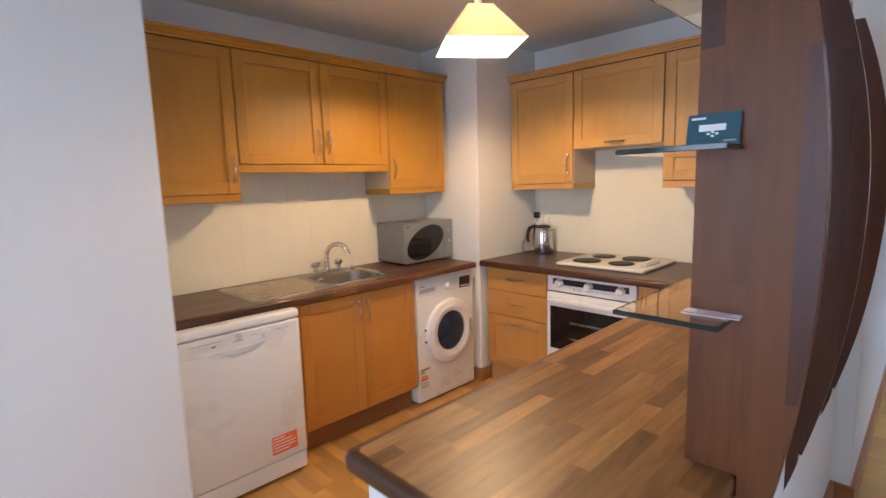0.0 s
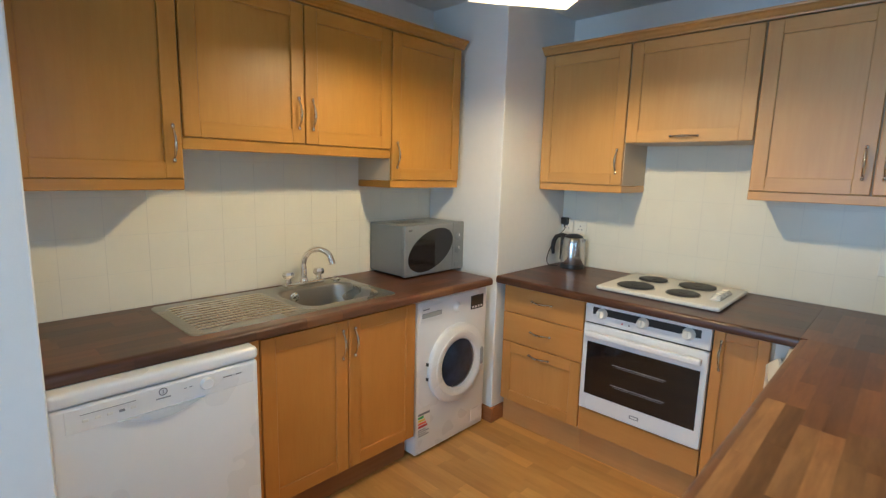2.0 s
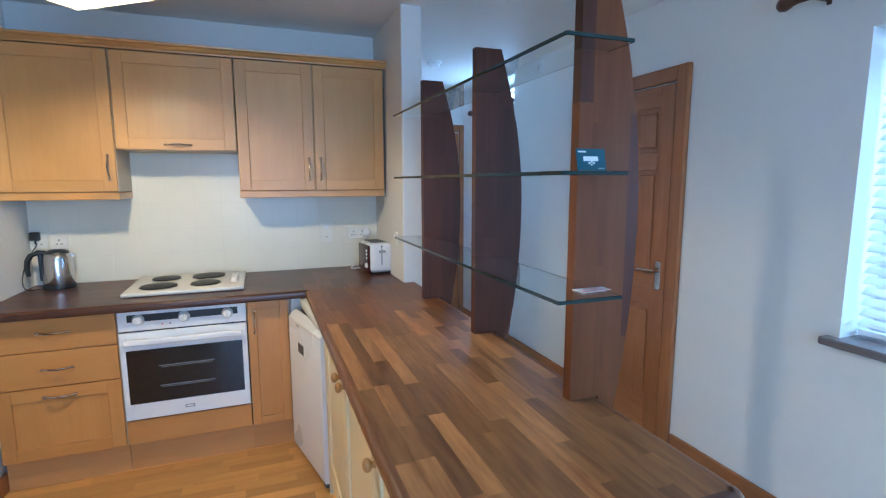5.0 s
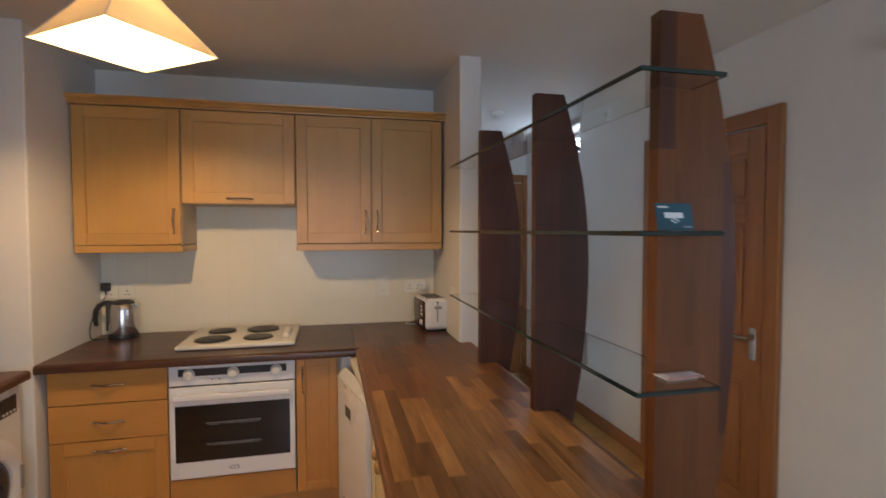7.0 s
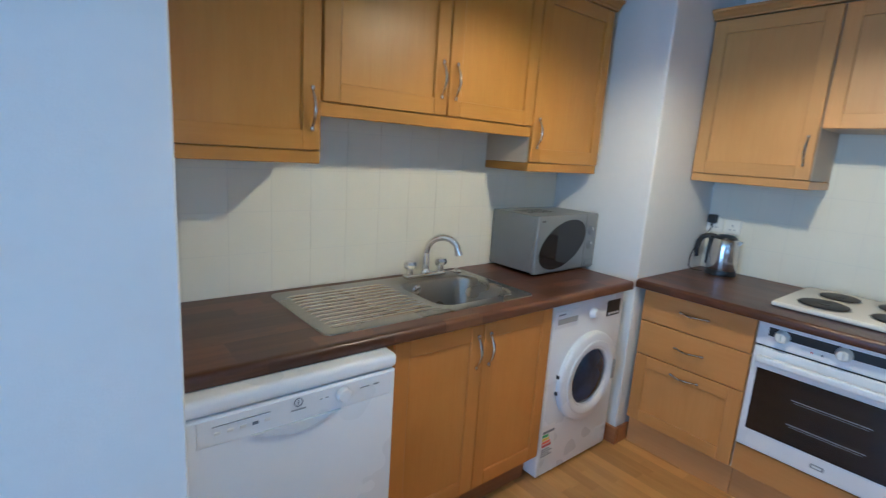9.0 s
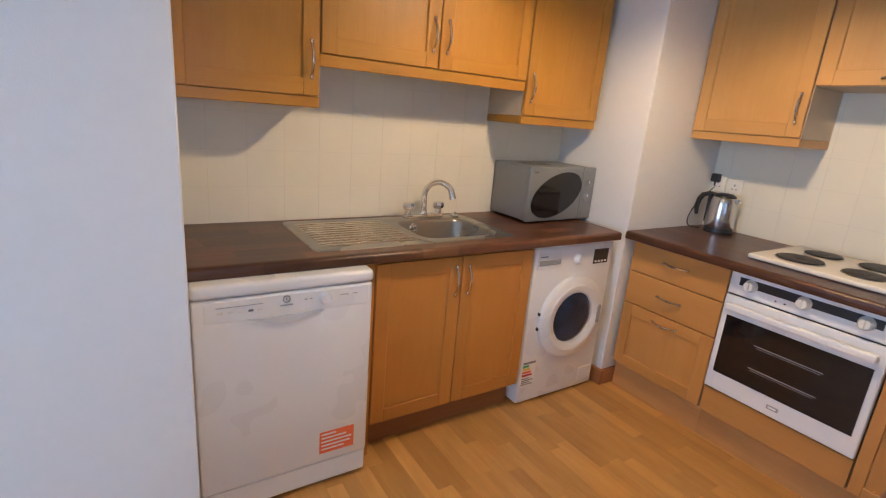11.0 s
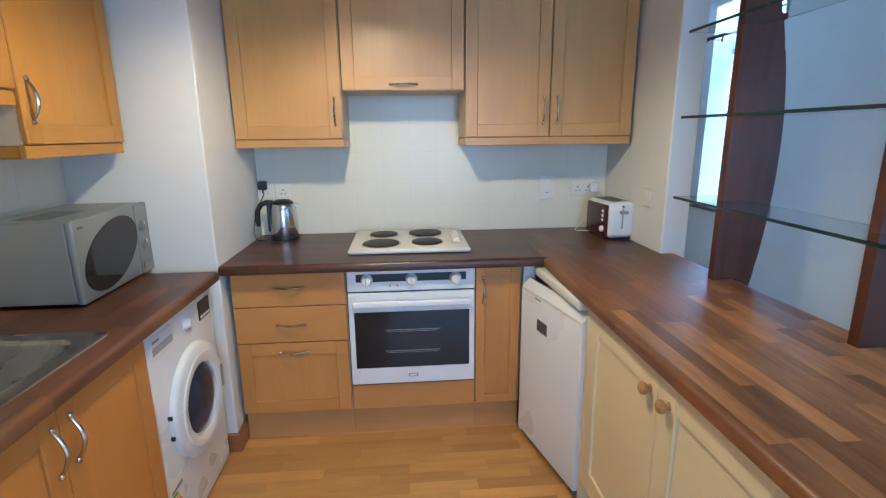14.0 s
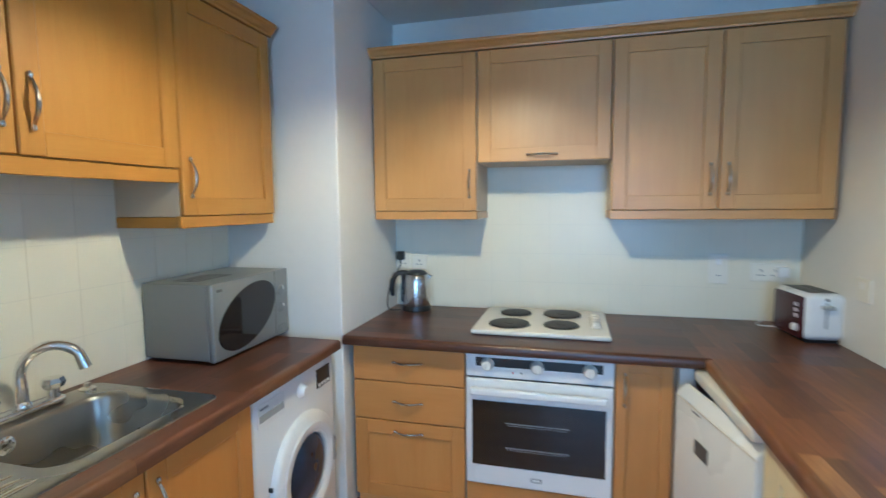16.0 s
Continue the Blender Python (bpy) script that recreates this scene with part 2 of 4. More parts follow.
M_SHADE, nt, b = node_mat("cream_fabric_shade")
b.inputs["Base Color"].default_value = (0.86, 0.76, 0.55, 1)
b.inputs["Roughness"].default_value = 0.8
tr = nt.nodes.new("ShaderNodeBsdfTranslucent")
tr.inputs[0].default_value = (0.94, 0.85, 0.66, 1)
mx = nt.nodes.new("ShaderNodeMixShader")
mx.inputs[0].default_value = 0.36
nt.links.new(b.outputs[0], mx.inputs[1])
nt.links.new(tr.outputs[0], mx.inputs[2])
nt.links.new(mx.outputs[0], nt.nodes["Material Output"].inputs[0])
wv = nt.nodes.new("ShaderNodeTexNoise")
wv.inputs["Scale"].default_value = 300
bump_of(nt, wv.outputs[0], b, 0.2, 0.001)

M_BULB, nt, b = node_mat("lit_bulb")
b.inputs["Base Color"].default_value = (1, 0.9, 0.75, 1)
b.inputs["Emission Color"].default_value = (1.0, 0.80, 0.52, 1)
b.inputs["Emission Strength"].default_value = 25.0

# ---- mesh helpers ----


def box(bm, x0, y0, z0, x1, y1, z1, bevel=0.0, seg=1):
    m = Matrix.Translation(((x0 + x1) / 2, (y0 + y1) / 2, (z0 + z1) / 2)) @ Matrix.Diagonal((abs(x1 - x0), abs(y1 - y0), abs(z1 - z0), 1))
    vs = bmesh.ops.create_cube(bm, size=1.0, matrix=m)["verts"]
    if bevel:
        es = list({e for v in vs for e in v.link_edges})
        bmesh.ops.bevel(bm, geom=es, offset=bevel, segments=seg, affect="EDGES", profile=0.5)
    return bm


def boxed(*a, **k):
    return box(bmesh.new(), *a, **k)


def lathe(bm, profile, m=Matrix(), seg=24):
    """A turned body: (radius, height) pairs round the local z axis of m."""
    rings = []
    for r, z in profile:
        if r < 1e-5:
            rings.append([bm.verts.new(m @ Vector((0, 0, z)))])
        else:
            rings.append([bm.verts.new(m @ Vector((r * math.cos(2 * math.pi * i / seg), r * math.sin(2 * math.pi * i / seg), z))) for i in range(seg)])
    for a, c in zip(rings, rings[1:]):
        for i in range(seg):
            j = (i + 1) % seg
            if len(a) == 1:
                bm.faces.new((a[0], c[i], c[j]))
            elif len(c) == 1:
                bm.faces.new((a[i], a[j], c[0]))
            else:
                bm.faces.new((a[i], a[j], c[j], c[i]))
    return bm


def tube(bm, pts, r, seg=8):
    pts = [Vector(p) for p in pts]
    rings, up = [], None
    for i, p in enumerate(pts):
        d = (pts[min(i + 1, len(pts) - 1)] - pts[max(i - 1, 0)]).normalized()
        if up is None:
            up = d.orthogonal().normalized()
        up = (up - d * up.dot(d)).normalized()
        side = d.cross(up)
        rr = r[i] if isinstance(r, (list, tuple)) else r
        rings.append([bm.verts.new(p + rr * (math.cos(2 * math.pi * k / seg) * up + math.sin(2 * math.pi * k / seg) * side)) for k in range(seg)])
    for a, c in zip(rings, rings[1:]):
        for k in range(seg):
            j = (k + 1) % seg
            bm.faces.new((a[k], a[j], c[j], c[k]))
    bm.faces.new(rings[0][::-1])
    bm.faces.new(rings[-1])
    return bm


def prism(bm, outline, m, depth):
    """An outline of (u, v) pairs, carried along the local z of m by depth."""
    a = [bm.verts.new(m @ Vector((u, v, 0))) for u, v in outline]
    c = [bm.verts.new(m @ Vector((u, v, depth))) for u, v in outline]
    bm.faces.new(a[::-1])
    bm.faces.new(c)
    n = len(outline)
    for i in range(n):
        bm.faces.new((a[i], a[(i + 1) % n], c[(i + 1) % n], c[i]))
    return bm


def mesh_of(name, bm, material, smooth=False):
    bmesh.ops.recalc_face_normals(bm, faces=bm.faces)
    me = bpy.data.meshes.new(name)
    bm.to_mesh(me)
    bm.free()
    me.materials.append(material)
    if smooth:
        me.polygons.foreach_set("use_smooth", [True] * len(me.polygons))
        me.set_sharp_from_angle(angle=radians(38))
    return me


def part(name, bm, material, parent, label="", smooth=False):
    ob = new(name, mesh_of(name, bm, material, smooth))
    ob.parent = parent
    return tagged(ob, label)


def thing(name, m, label, category, group=""):
    ob = new(name)
    ob.empty_display_size = 0.1
    ob.matrix_world = m
    return tagged(ob, label, category, group)


def solid(name, bm, material, label, category, smooth=False, m=Matrix(), kind="", group=""):
    ob = new(name, mesh_of(name, bm, material, smooth))
    ob.matrix_world = m
    return tagged(ob, label, category, group, kind)


def setting(name, bm, material, label, category="structure", smooth=False):
    return solid(name, bm, material, label, category, smooth, kind="structure")


AX_Y = Matrix.Rotation(radians(90), 4, "X")  # local z runs to -y

# ---- the plan ----
N, E, S, W = 2.895, 3.335, -1.02, -3.05
TOP, CEIL = 0.91, 2.465
JOG_X, JOG_Y = 0.54, 2.09
HALL_E = 4.92
PX, PY = 2.63, 2.322
T = 0.12

setting("floor_base", boxed(W - T, S - 0.3, -0.12, HALL_E + T, N + T, -0.012), M_PLINTH_Y, "dark underlay beneath the laminate floor", "floor")
setting("ceiling", boxed(W - T, S - 0.3, CEIL, HALL_E + T, N + T, CEIL + 0.12), M_CEIL, "off-white painted plaster ceiling", "ceiling")
setting("wall_north", boxed(JOG_X - T, N, 0, E + T, N + T, CEIL), M_WALL, "white painted wall behind the sink", "wall")
setting("wall_east", boxed(E, 0.31, 0, E + T, N, CEIL), M_WALL, "white painted wall behind the cooker", "wall")
setting("wall_jog", box(boxed(W, JOG_Y, 0, JOG_X, JOG_Y + T, CEIL, 0.004), JOG_X - T, JOG_Y + T, 0, JOG_X, N, CEIL), M_WALL, "white painted partition wall ending beside the dishwasher", "wall")
setting("wall_pillar", boxed(PX, PY, 0, E, N, CEIL, 0.006, 2), M_WALL, "white boxed-in corner pillar of the kitchen", "wall")
setting("wall_stub", boxed(2.64, 0.19, 0, HALL_E, 0.31, CEIL, 0.005), M_WALL, "cream-white wall end beside the peninsula", "wall")
setting("wall_hall_end", boxed(HALL_E, S, 0, HALL_E + T, 0.19, CEIL), M_WALL, "white painted end wall of the hall", "wall")


def pierced(name, x0, x1, y0, y1, holes, along, label):
    """A wall from x0,y0 to x1,y1 with holes (a, b, z0, z1) along 'x' or 'y'."""
    bm = bmesh.new()
    lo, hi = (x0, x1) if along == "x" else (y0, y1)

    def bit(a, c, za, zc):
        if c - a > 1e-4 and zc - za > 1e-4:
            if along == "x":
                box(bm, a, y0, za, c, y1, zc)
            else:
                box(bm, x0, a, za, x1, c, zc)
    at = lo
    for a, c, za, zc in holes:
        bit(at, a, 0, CEIL)
        bit(a, c, 0, za)
        bit(a, c, zc, CEIL)
        at = c
    bit(at, hi, 0, CEIL)
    return setting(name, bm, M_WALL, label, "wall")


WIN_S = (-0.30, 1.10, 0.885, 2.05)
WIN_H = (3.78, 4.53, 0.86, 2.42)
WIN_W = (0.10, 1.80, 0.45, 2.20)
pierced("wall_south", W, HALL_E, S - 0.28, S, [WIN_S, WIN_H], "x", "white painted wall with a pine door and two windows")
pierced("wall_west", W - T, W, S, JOG_Y, [WIN_W], "y", "white painted wall with a large window")
setting("low_wall", boxed(0.58, 0.262, 0, 2.64, 0.305, 0.868), M_WALL, "white painted back panel under the peninsula", "wall")
setting("ground", boxed(-60, -60, -0.4, 60, 60, -0.3), M_GRASS, "rough grass outside", "ground")


def skirt(name, x0, y0, x1, y1, mat):
    bm = boxed(min(x0, x1), min(y0, y1), 0.0, max(x0, x1), max(y0, y1), 0.095, 0.004)
    setting(name, bm, mat, "varnished pine skirting board", "baseboard")


skirt("baseboard", W, S, 1.88, S + 0.018, M_PINE_X)
skirt("baseboard", 2.89, S, HALL_E, S + 0.018, M_PINE_X)
skirt("baseboard", 0.58, 0.244, 2.64, 0.262, M_PINE_X)
skirt("baseboard", 2.622, 0.172, 2.64, 0.262, M_PINE_Y)
skirt("baseboard", 2.64, 0.172, HALL_E, 0.19, M_PINE_X)
skirt("baseboard", W, JOG_Y - 0.018, JOG_X, JOG_Y, M_PINE_X)
skirt("baseboard", PX - 0.018, PY - 0.018, PX, 2.45, M_PINE_Y)
skirt("baseboard", PX, PY - 0.018, 2.74, PY, M_PINE_X)
skirt("baseboard", HALL_E - 0.018, S + 0.018, HALL_E, S + 0.07, M_PINE_Y)
skirt("baseboard", HALL_E - 0.018, -0.05, HALL_E, 0.172, M_PINE_Y)

# ---- windows ----


def window(name, opening, along, at, out, depth, blind, label, transom=None):
    """A window in a wall opening; at: the wall's inner face, out: the way outwards (+1 or -1); transom: its lower and upper edge."""
    a, c, z0, z1 = opening
    top = setting(name, bmesh.new(), M_OFFWHITE, label, "window")

    def bx(u0, d0, zz0, u1, d1, zz1, bevel=0.0):
        d0, d1 = at + out * d0, at + out * d1
        lo, hi = min(d0, d1), max(d0, d1)
        return boxed(u0, lo, zz0, u1, hi, zz1, bevel) if along == "x" else boxed(lo, u0, zz0, hi, u1, zz1, bevel)
    f = 0.055
    d = depth - 0.08
    mid = (a + c) / 2
    zb, zt = transom or (z1 - f, z1)
    bars = [("window_frame", a, z0, a + f, z1), ("window_frame", c - f, z0, c, z1), ("window_frame", a + f, z0, c - f, z0 + f), ("window_frame", a + f, z1 - f, c - f, z1), ("mullion", mid - 0.025, z0 + f, mid + 0.025, zb)]
    lights = [(a + f, mid - 0.025, z0 + f, zb), (mid + 0.025, c - f, z0 + f, zb)]
    if transom:
        bars.append(("transom", a + f, zb, c - f, zt))
        lights.append((a + f, c - f, zt, z1 - f))
    for nm, u0, zz0, u1, zz1 in bars:
        part(nm, bx(u0, d, zz0, u1, d + 0.06, zz1, 0.004), M_OFFWHITE, top)
    for u0, u1, zz0, zz1 in lights:
        p = part("pane", bx(u0, d + 0.025, zz0, u1, d + 0.031, zz1), M_PANE, top)
        p.visible_shadow = False
    part("window_sill", bx(a - 0.05, -0.05, z0 - 0.03, c + 0.05, d, z0 + 0.002, 0.006), M_STONE_SILL if blind else M_OFFWHITE, top, "dark varnished window board")
    if blind:
        zh = zb + 0.01 if transom else z1
        dd = depth * 0.35 if not transom else d - 0.03
        half, lean = (0.029, 64) if transom else (0.020, 38)
        n = int((zh - z0 - 0.08) / 0.042)
        part("head_rail", bx(a + 0.01, dd - 0.02, zh - 0.045, c - 0.01, dd + 0.02, zh - 0.003, 0.003), M_SLAT, top)
        for i in range(n):
            z = z0 + 0.06 + i * 0.042
            bm = bx(a + 0.012, dd - half, z, c - 0.012, dd + half, z + 0.0022)
            cen = Vector((mid, at + out * dd, z)) if along == "x" else Vector((at + out * dd, mid, z))
            bmesh.ops.rotate(bm, verts=bm.verts, cent=cen, matrix=Matrix.Rotation(radians(lean) * out, 3, "X" if along == "x" else "Y"))
            part("slat", bm, M_SLAT, top)
        part("bottom_rail", bx(a + 0.012, dd - 0.014, z0 + 0.012, c - 0.012, dd + 0.014, z0 + 0.034, 0.003), M_SLAT, top)
    return top


window("window_1", WIN_S, "x", S, -1, 0.28, True, "white window with a slatted blind and a dark sill")
window("window_2", WIN_H, "x", S, -1, 0.28, True, "narrow white window with a slatted blind under a top light", (2.10, 2.235))
window("window_3", WIN_W, "y", W, -1, 0.12, False, "large white window behind the living area")


def curtain_pole(x0, x1, z):
    y = S + 0.075
    top = thing("curtain_pole", pose(0, 0, 0), "dark wooden curtain pole with turned finials on the wall", "curtain pole", "curtain poles")
    part("pole", tube(bmesh.new(), [(x0, y, z), (x1, y, z)], 0.013, 12), M_BLIND_POLE, top, smooth=True)
    for x, s in ((x0, -1), (x1, 1)):
        part("finial", lathe(bmesh.new(), [(0, -0.005), (0.014, -0.003), (0.016, 0.012), (0.022, 0.025), (0.028, 0.045), (0.024, 0.062), (0.012, 0.074), (0, 0.078)], Matrix.Translation((x, y, z)) @ Matrix.Rotation(radians(90 * s), 4, "Y"), 16), M_BLIND_POLE, top, smooth=True)
        part("bracket", box(boxed(x - s * 0.08 - 0.008, S + 0.0, z - 0.03, x - s * 0.08 + 0.008, S + 0.006, z + 0.03), x - s * 0.08 - 0.006, S + 0.006, z - 0.02, x - s * 0.08 + 0.006, y + 0.004, z - 0.013), M_BLIND_POLE, top)


curtain_pole(3.74, 4.50, 2.175)
curtain_pole(-0.45, 1.34, 2.205)

# ---- doors ----


def panel_door(name, label, m, hinge_left=True, grain=None):
    """Pine door 0.84 wide and 2.02 high in its frame; local x along the wall, -y into the room."""
    gx = grain or M_PINE_X
    top = new(name, mesh_of(name, boxed(0.085, -0.010, 0.008, 0.915, 0.0, 2.015), M_PINE_V))
    top.matrix_world = m
    tagged(top, label, "door", kind="structure")
    for x0, x1 in ((0.0, 0.08), (0.92, 1.0)):
        part("architrave", boxed(x0, -0.030, 0, x1, -0.001, 2.10, 0.007, 2), M_PINE_V, top)
    part("architrave", boxed(0.08, -0.030, 2.022, 0.92, -0.001, 2.10, 0.007, 2), gx, top)
    for x0, x1 in ((0.087, 0.19), (0.448, 0.552), (0.81, 0.913)):
        part("stile", boxed(x0, -0.024, 0.010, x1, -0.009, 2.013, 0.003), M_PINE_V, top)
    for x0, x1 in ((0.19, 0.448), (0.552, 0.81)):
        for z0, z1 in ((0.010, 0.21), (0.78, 0.97), (1.56, 1.66), (1.90, 2.013)):
            part("rail", boxed(x0, -0.0235, z0, x1, -0.009, z1, 0.003), gx, top)
        for z0, z1 in ((0.21, 0.78), (0.97, 1.56), (1.66, 1.90)):
            part("raised_panel", boxed(x0 + 0.025, -0.018, z0 + 0.025, x1 - 0.025, -0.009, z1 - 0.025, 0.007), M_PINE_V, top)
    hx, s = (0.135, 1) if not hinge_left else (0.865, -1)
    h = part("door_handle", box(boxed(hx - 0.02, -0.031, 0.89, hx + 0.02, -0.024, 1.05, 0.004), hx - 0.004, -0.032, 0.91, hx + 0.004, -0.030, 0.93), M_NICKEL, top, "satin metal lever on a back plate")
    part("lever", tube(bmesh.new(), [(hx, -0.031, 1.0), (hx, -0.065, 1.0), (hx + s * 0.02, -0.075, 1.0), (hx + s * 0.11, -0.075, 0.995)], [0.011, 0.010, 0.009, 0.007], 10), M_NICKEL, h, smooth=True)
    return top


panel_door("door_1", "closed varnished pine panel door in a pine frame", Matrix.Translation((2.888, S, 0)) @ pose(0, 0, 0, 0, 0, 180))
panel_door("door_2", "closed varnished pine panel door at the hall's end", Matrix.Translation((HALL_E, -0.05, 0)) @ pose(0, 0, 0, 0, 0, -90), grain=M_PINE_Y)

# ---- kitchen units ----


def bow_handle(parent, x, z, vertical, length=0.112):
    """Slim bowed bar standing on two drop-shaped feet."""
    bm = bmesh.new()
    pts, rad = [], []
    for i in range(17):
        a = i / 16
        u = (a - 0.5) * length
        out = -0.006 - 0.022 * math.sin(math.pi * a) ** 0.9
        pts.append((x, out, z + u) if vertical else (x + u, out, z))
        rad.append(0.0040 + 0.0020 * math.sin(math.pi * a))
    tube(bm, pts, rad, 8)
    for e in (-1, 1):
        drop = [(0.003, 0.0038), (0.009, 0.0068), (0.016, 0.0072), (0.021, 0.0042)]
        line = [(e * (length / 2 - 0.007 + k), -0.006) for k, _ in drop]
        tube(bm, [(x, o, z + u) if vertical else (x + u, o, z) for u, o in line], [q for _, q in drop], 8)
    return part("handle", bm, M_NICKEL, parent, "shiny metal bow handle", True)


def shaker(parent, x0, x1, z0, z1, across, handle=None, mats=None, name="door", rail=0.062):
    """Framed front with a sunk panel, its face at y = 0; handle: (x, z, upright)."""
    v, h = mats or (M_MAPLE_V, across)
    d = part(name, boxed(x0 + 0.01, 0.0095, z0 + 0.01, x1 - 0.01, 0.019, z1 - 0.01), v, parent)
    for a, c in ((x0, x0 + rail), (x1 - rail, x1)):
        part("stile", boxed(a, 0.0, z0, c, 0.0195, z1, 0.0032), v, d)
    for a, c in ((z0, z0 + rail), (z1 - rail, z1)):
        part("rail", boxed(x0 + rail - 0.001, 0.0004, a, x1 - rail + 0.001, 0.0195, c, 0.0018), h, d)
    if handle:
        bow_handle(d, *handle)
    return d


def upper_unit(m, w, z0, z1, across, doors, label, pelmet=0.040, depth=0.315, pelmet_mat=None, returns=(True, True)):
    """Wall cabinet: doors are (x0, x1, handle side or 'h')."""
    upright, other = (M_LAMPLIT_V, M_LAMPLIT_Y) if across is M_LAMPLIT_X else (M_MAPLE_V, M_MAPLE_X)
    top = thing("wall_cabinet", m @ pose(0, 0, z0), label, "cabinet", "wall cabinets")
    h = z1 - z0
    part("body", boxed(0.0012, 0.0205, 0.0, w - 0.0012, depth + 0.018, h), M_CARCASS, top)
    for x0, x1, hs in doors:
        hd = None
        if hs == "r":
            hd = (x1 - 0.034, 0.130, True)
        elif hs == "l":
            hd = (x0 + 0.034, 0.130, True)
        elif hs == "h":
            hd = ((x0 + x1) / 2, 0.03, False)
        shaker(top, x0 + 0.0026, x1 - 0.0026, 0.002, h - 0.004, across, hd, (upright, across))
    if pelmet:
        bm = boxed(-0.001, 0.010, -pelmet, w + 0.001, 0.030, 0.0012, 0.003, 2)
        part("pelmet", bm, across, top)
        if returns[0]:
            part("pelmet", boxed(0.001, 0.030, -pelmet, 0.019, depth + 0.018, -0.002, 0.003), other, top)
        if returns[1]:
            part("pelmet", boxed(w - 0.019, 0.030, -pelmet, w - 0.001, depth + 0.018, -0.002, 0.003), other, top)
    return top


def at_n(x, y=2.60):
    return pose(x, y, 0)


def at_e(y, x=3.005):
    return pose(x, y, 0, 0, 0, -90)


UB, UT = 1.447, 2.19
upper_unit(at_n(0.545), 0.512, UB, UT, M_LAMPLIT_X, [(0, 0.512, "r")], "maple wall cabinet with one framed door, above the dishwasher", depth=0.275)
upper_unit(at_n(1.058), 1.000, 1.602, UT, M_LAMPLIT_X, [(0, 0.508, "r"), (0.508, 1.0, "l")], "shallow double maple wall cabinet above the sink", 0.044, 0.275, returns=(False, False))
upper_unit(at_n(2.060), 0.518, UB, UT, M_LAMPLIT_X, [(0, 0.518, "l")], "maple wall cabinet with one framed door, above the microwave", depth=0.275)
upper_unit(at_e(2.315), 0.522, UB, UT, M_MAPLE_Y, [(0, 0.522, "r")], "maple wall cabinet with one framed door, above the kettle")
upper_unit(at_e(1.790), 0.600, 1.674, UT, M_MAPLE_Y, [(0, 0.600, "h")], "maple lift-up cabinet hiding the cooker hood", 0)
upper_unit(at_e(1.188), 0.862, UB, UT, M_MAPLE_Y, [(0, 0.431, "r"), (0.431, 0.862, "l")], "double maple wall cabinet with two framed doors")


def cornice(name, m, length, across, end):
    """Moulded strip along the top of the wall cabinets."""
    prof = [(0.012, 0), (-0.004, 0), (-0.006, 0.008), (-0.014, 0.014), (-0.022, 0.026), (-0.034, 0.033), (-0.036, 0.044), (0.012, 0.044)]
    bm = prism(bmesh.new(), prof, m @ Matrix(((0, 0, 1, 0), (1, 0, 0, 0), (0, 1, 0, 0), (0, 0, 0, 1))), length)
    setting(name, bm, across, "moulded maple cornice along the wall cabinets", "trim")


cornice("trim", pose(0.545, 2.60, 2.191), 2.05, M_LAMPLIT_X, 1)
cornice("trim", pose(3.005, 2.333, 2.191, 0, 0, -90), 2.022, M_MAPLE_Y, 1)
setting("trim", boxed(0.547, 2.614, 2.192, 2.58, N, 2.205), M_CARCASS, "maple cabinet top boards", "trim")
setting("trim", boxed(3.02, 0.33, 2.192, E, 2.333, 2.205), M_CARCASS, "maple cabinet top boards", "trim")


def base_unit(m, w, label, across, depth=0.53, height=0.868, sunk=0.0, plinth=True, pm=None, name="base_cabinet", mats=None, body=None, z0=0.15):
    top = thing(name, m, label, "cabinet", "base cabinets")
    part("body", boxed(0.0012, 0.0205, z0, w - 0.0012, depth, height - 0.002 - sunk), body or M_CARCASS, top)
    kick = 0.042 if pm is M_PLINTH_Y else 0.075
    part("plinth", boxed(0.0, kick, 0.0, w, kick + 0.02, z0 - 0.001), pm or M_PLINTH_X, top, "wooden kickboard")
    return top


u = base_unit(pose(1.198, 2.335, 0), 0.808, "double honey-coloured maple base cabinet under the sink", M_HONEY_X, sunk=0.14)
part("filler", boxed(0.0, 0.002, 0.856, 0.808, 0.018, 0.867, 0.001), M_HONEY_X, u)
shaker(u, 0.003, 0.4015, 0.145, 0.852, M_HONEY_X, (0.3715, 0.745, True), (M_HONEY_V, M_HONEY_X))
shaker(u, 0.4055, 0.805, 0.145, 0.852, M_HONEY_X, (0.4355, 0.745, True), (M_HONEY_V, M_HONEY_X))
part("plinth", boxed(-0.048, 0.006, 0.0, -0.001, 0.09, 0.866), M_HONEY_V, u)

u = base_unit(pose(2.68, 2.30, 0, 0, 0, -90), 0.518, "maple drawer unit with three drawers beside the oven", M_MAPLE_Y, 0.63, pm=M_PLINTH_Y, name="drawer_unit")
for z0, z1 in ((0.700, 0.862), (0.522, 0.696)):
    d = part("drawer", boxed(0.003, 0.0, z0, 0.515, 0.019, z1, 0.003), M_AMBER_Y, u)
    bow_handle(d, 0.26, z0 + 0.090, False)
shaker(u, 0.003, 0.515, 0.157, 0.518, M_AMBER_Y, (0.26, 0.474, False), (M_AMBER_V, M_AMBER_Y), "drawer")
u = base_unit(pose(2.68, 1.180, 0, 0, 0, -90), 0.225, "narrow maple base cabinet beside the oven", M_MAPLE_Y, 0.63, pm=M_PLINTH_Y)
shaker(u, 0.003, 0.212, 0.157, 0.862, M_AMBER_Y, (0.036, 0.75, True), (M_AMBER_V, M_AMBER_Y), rail=0.045)

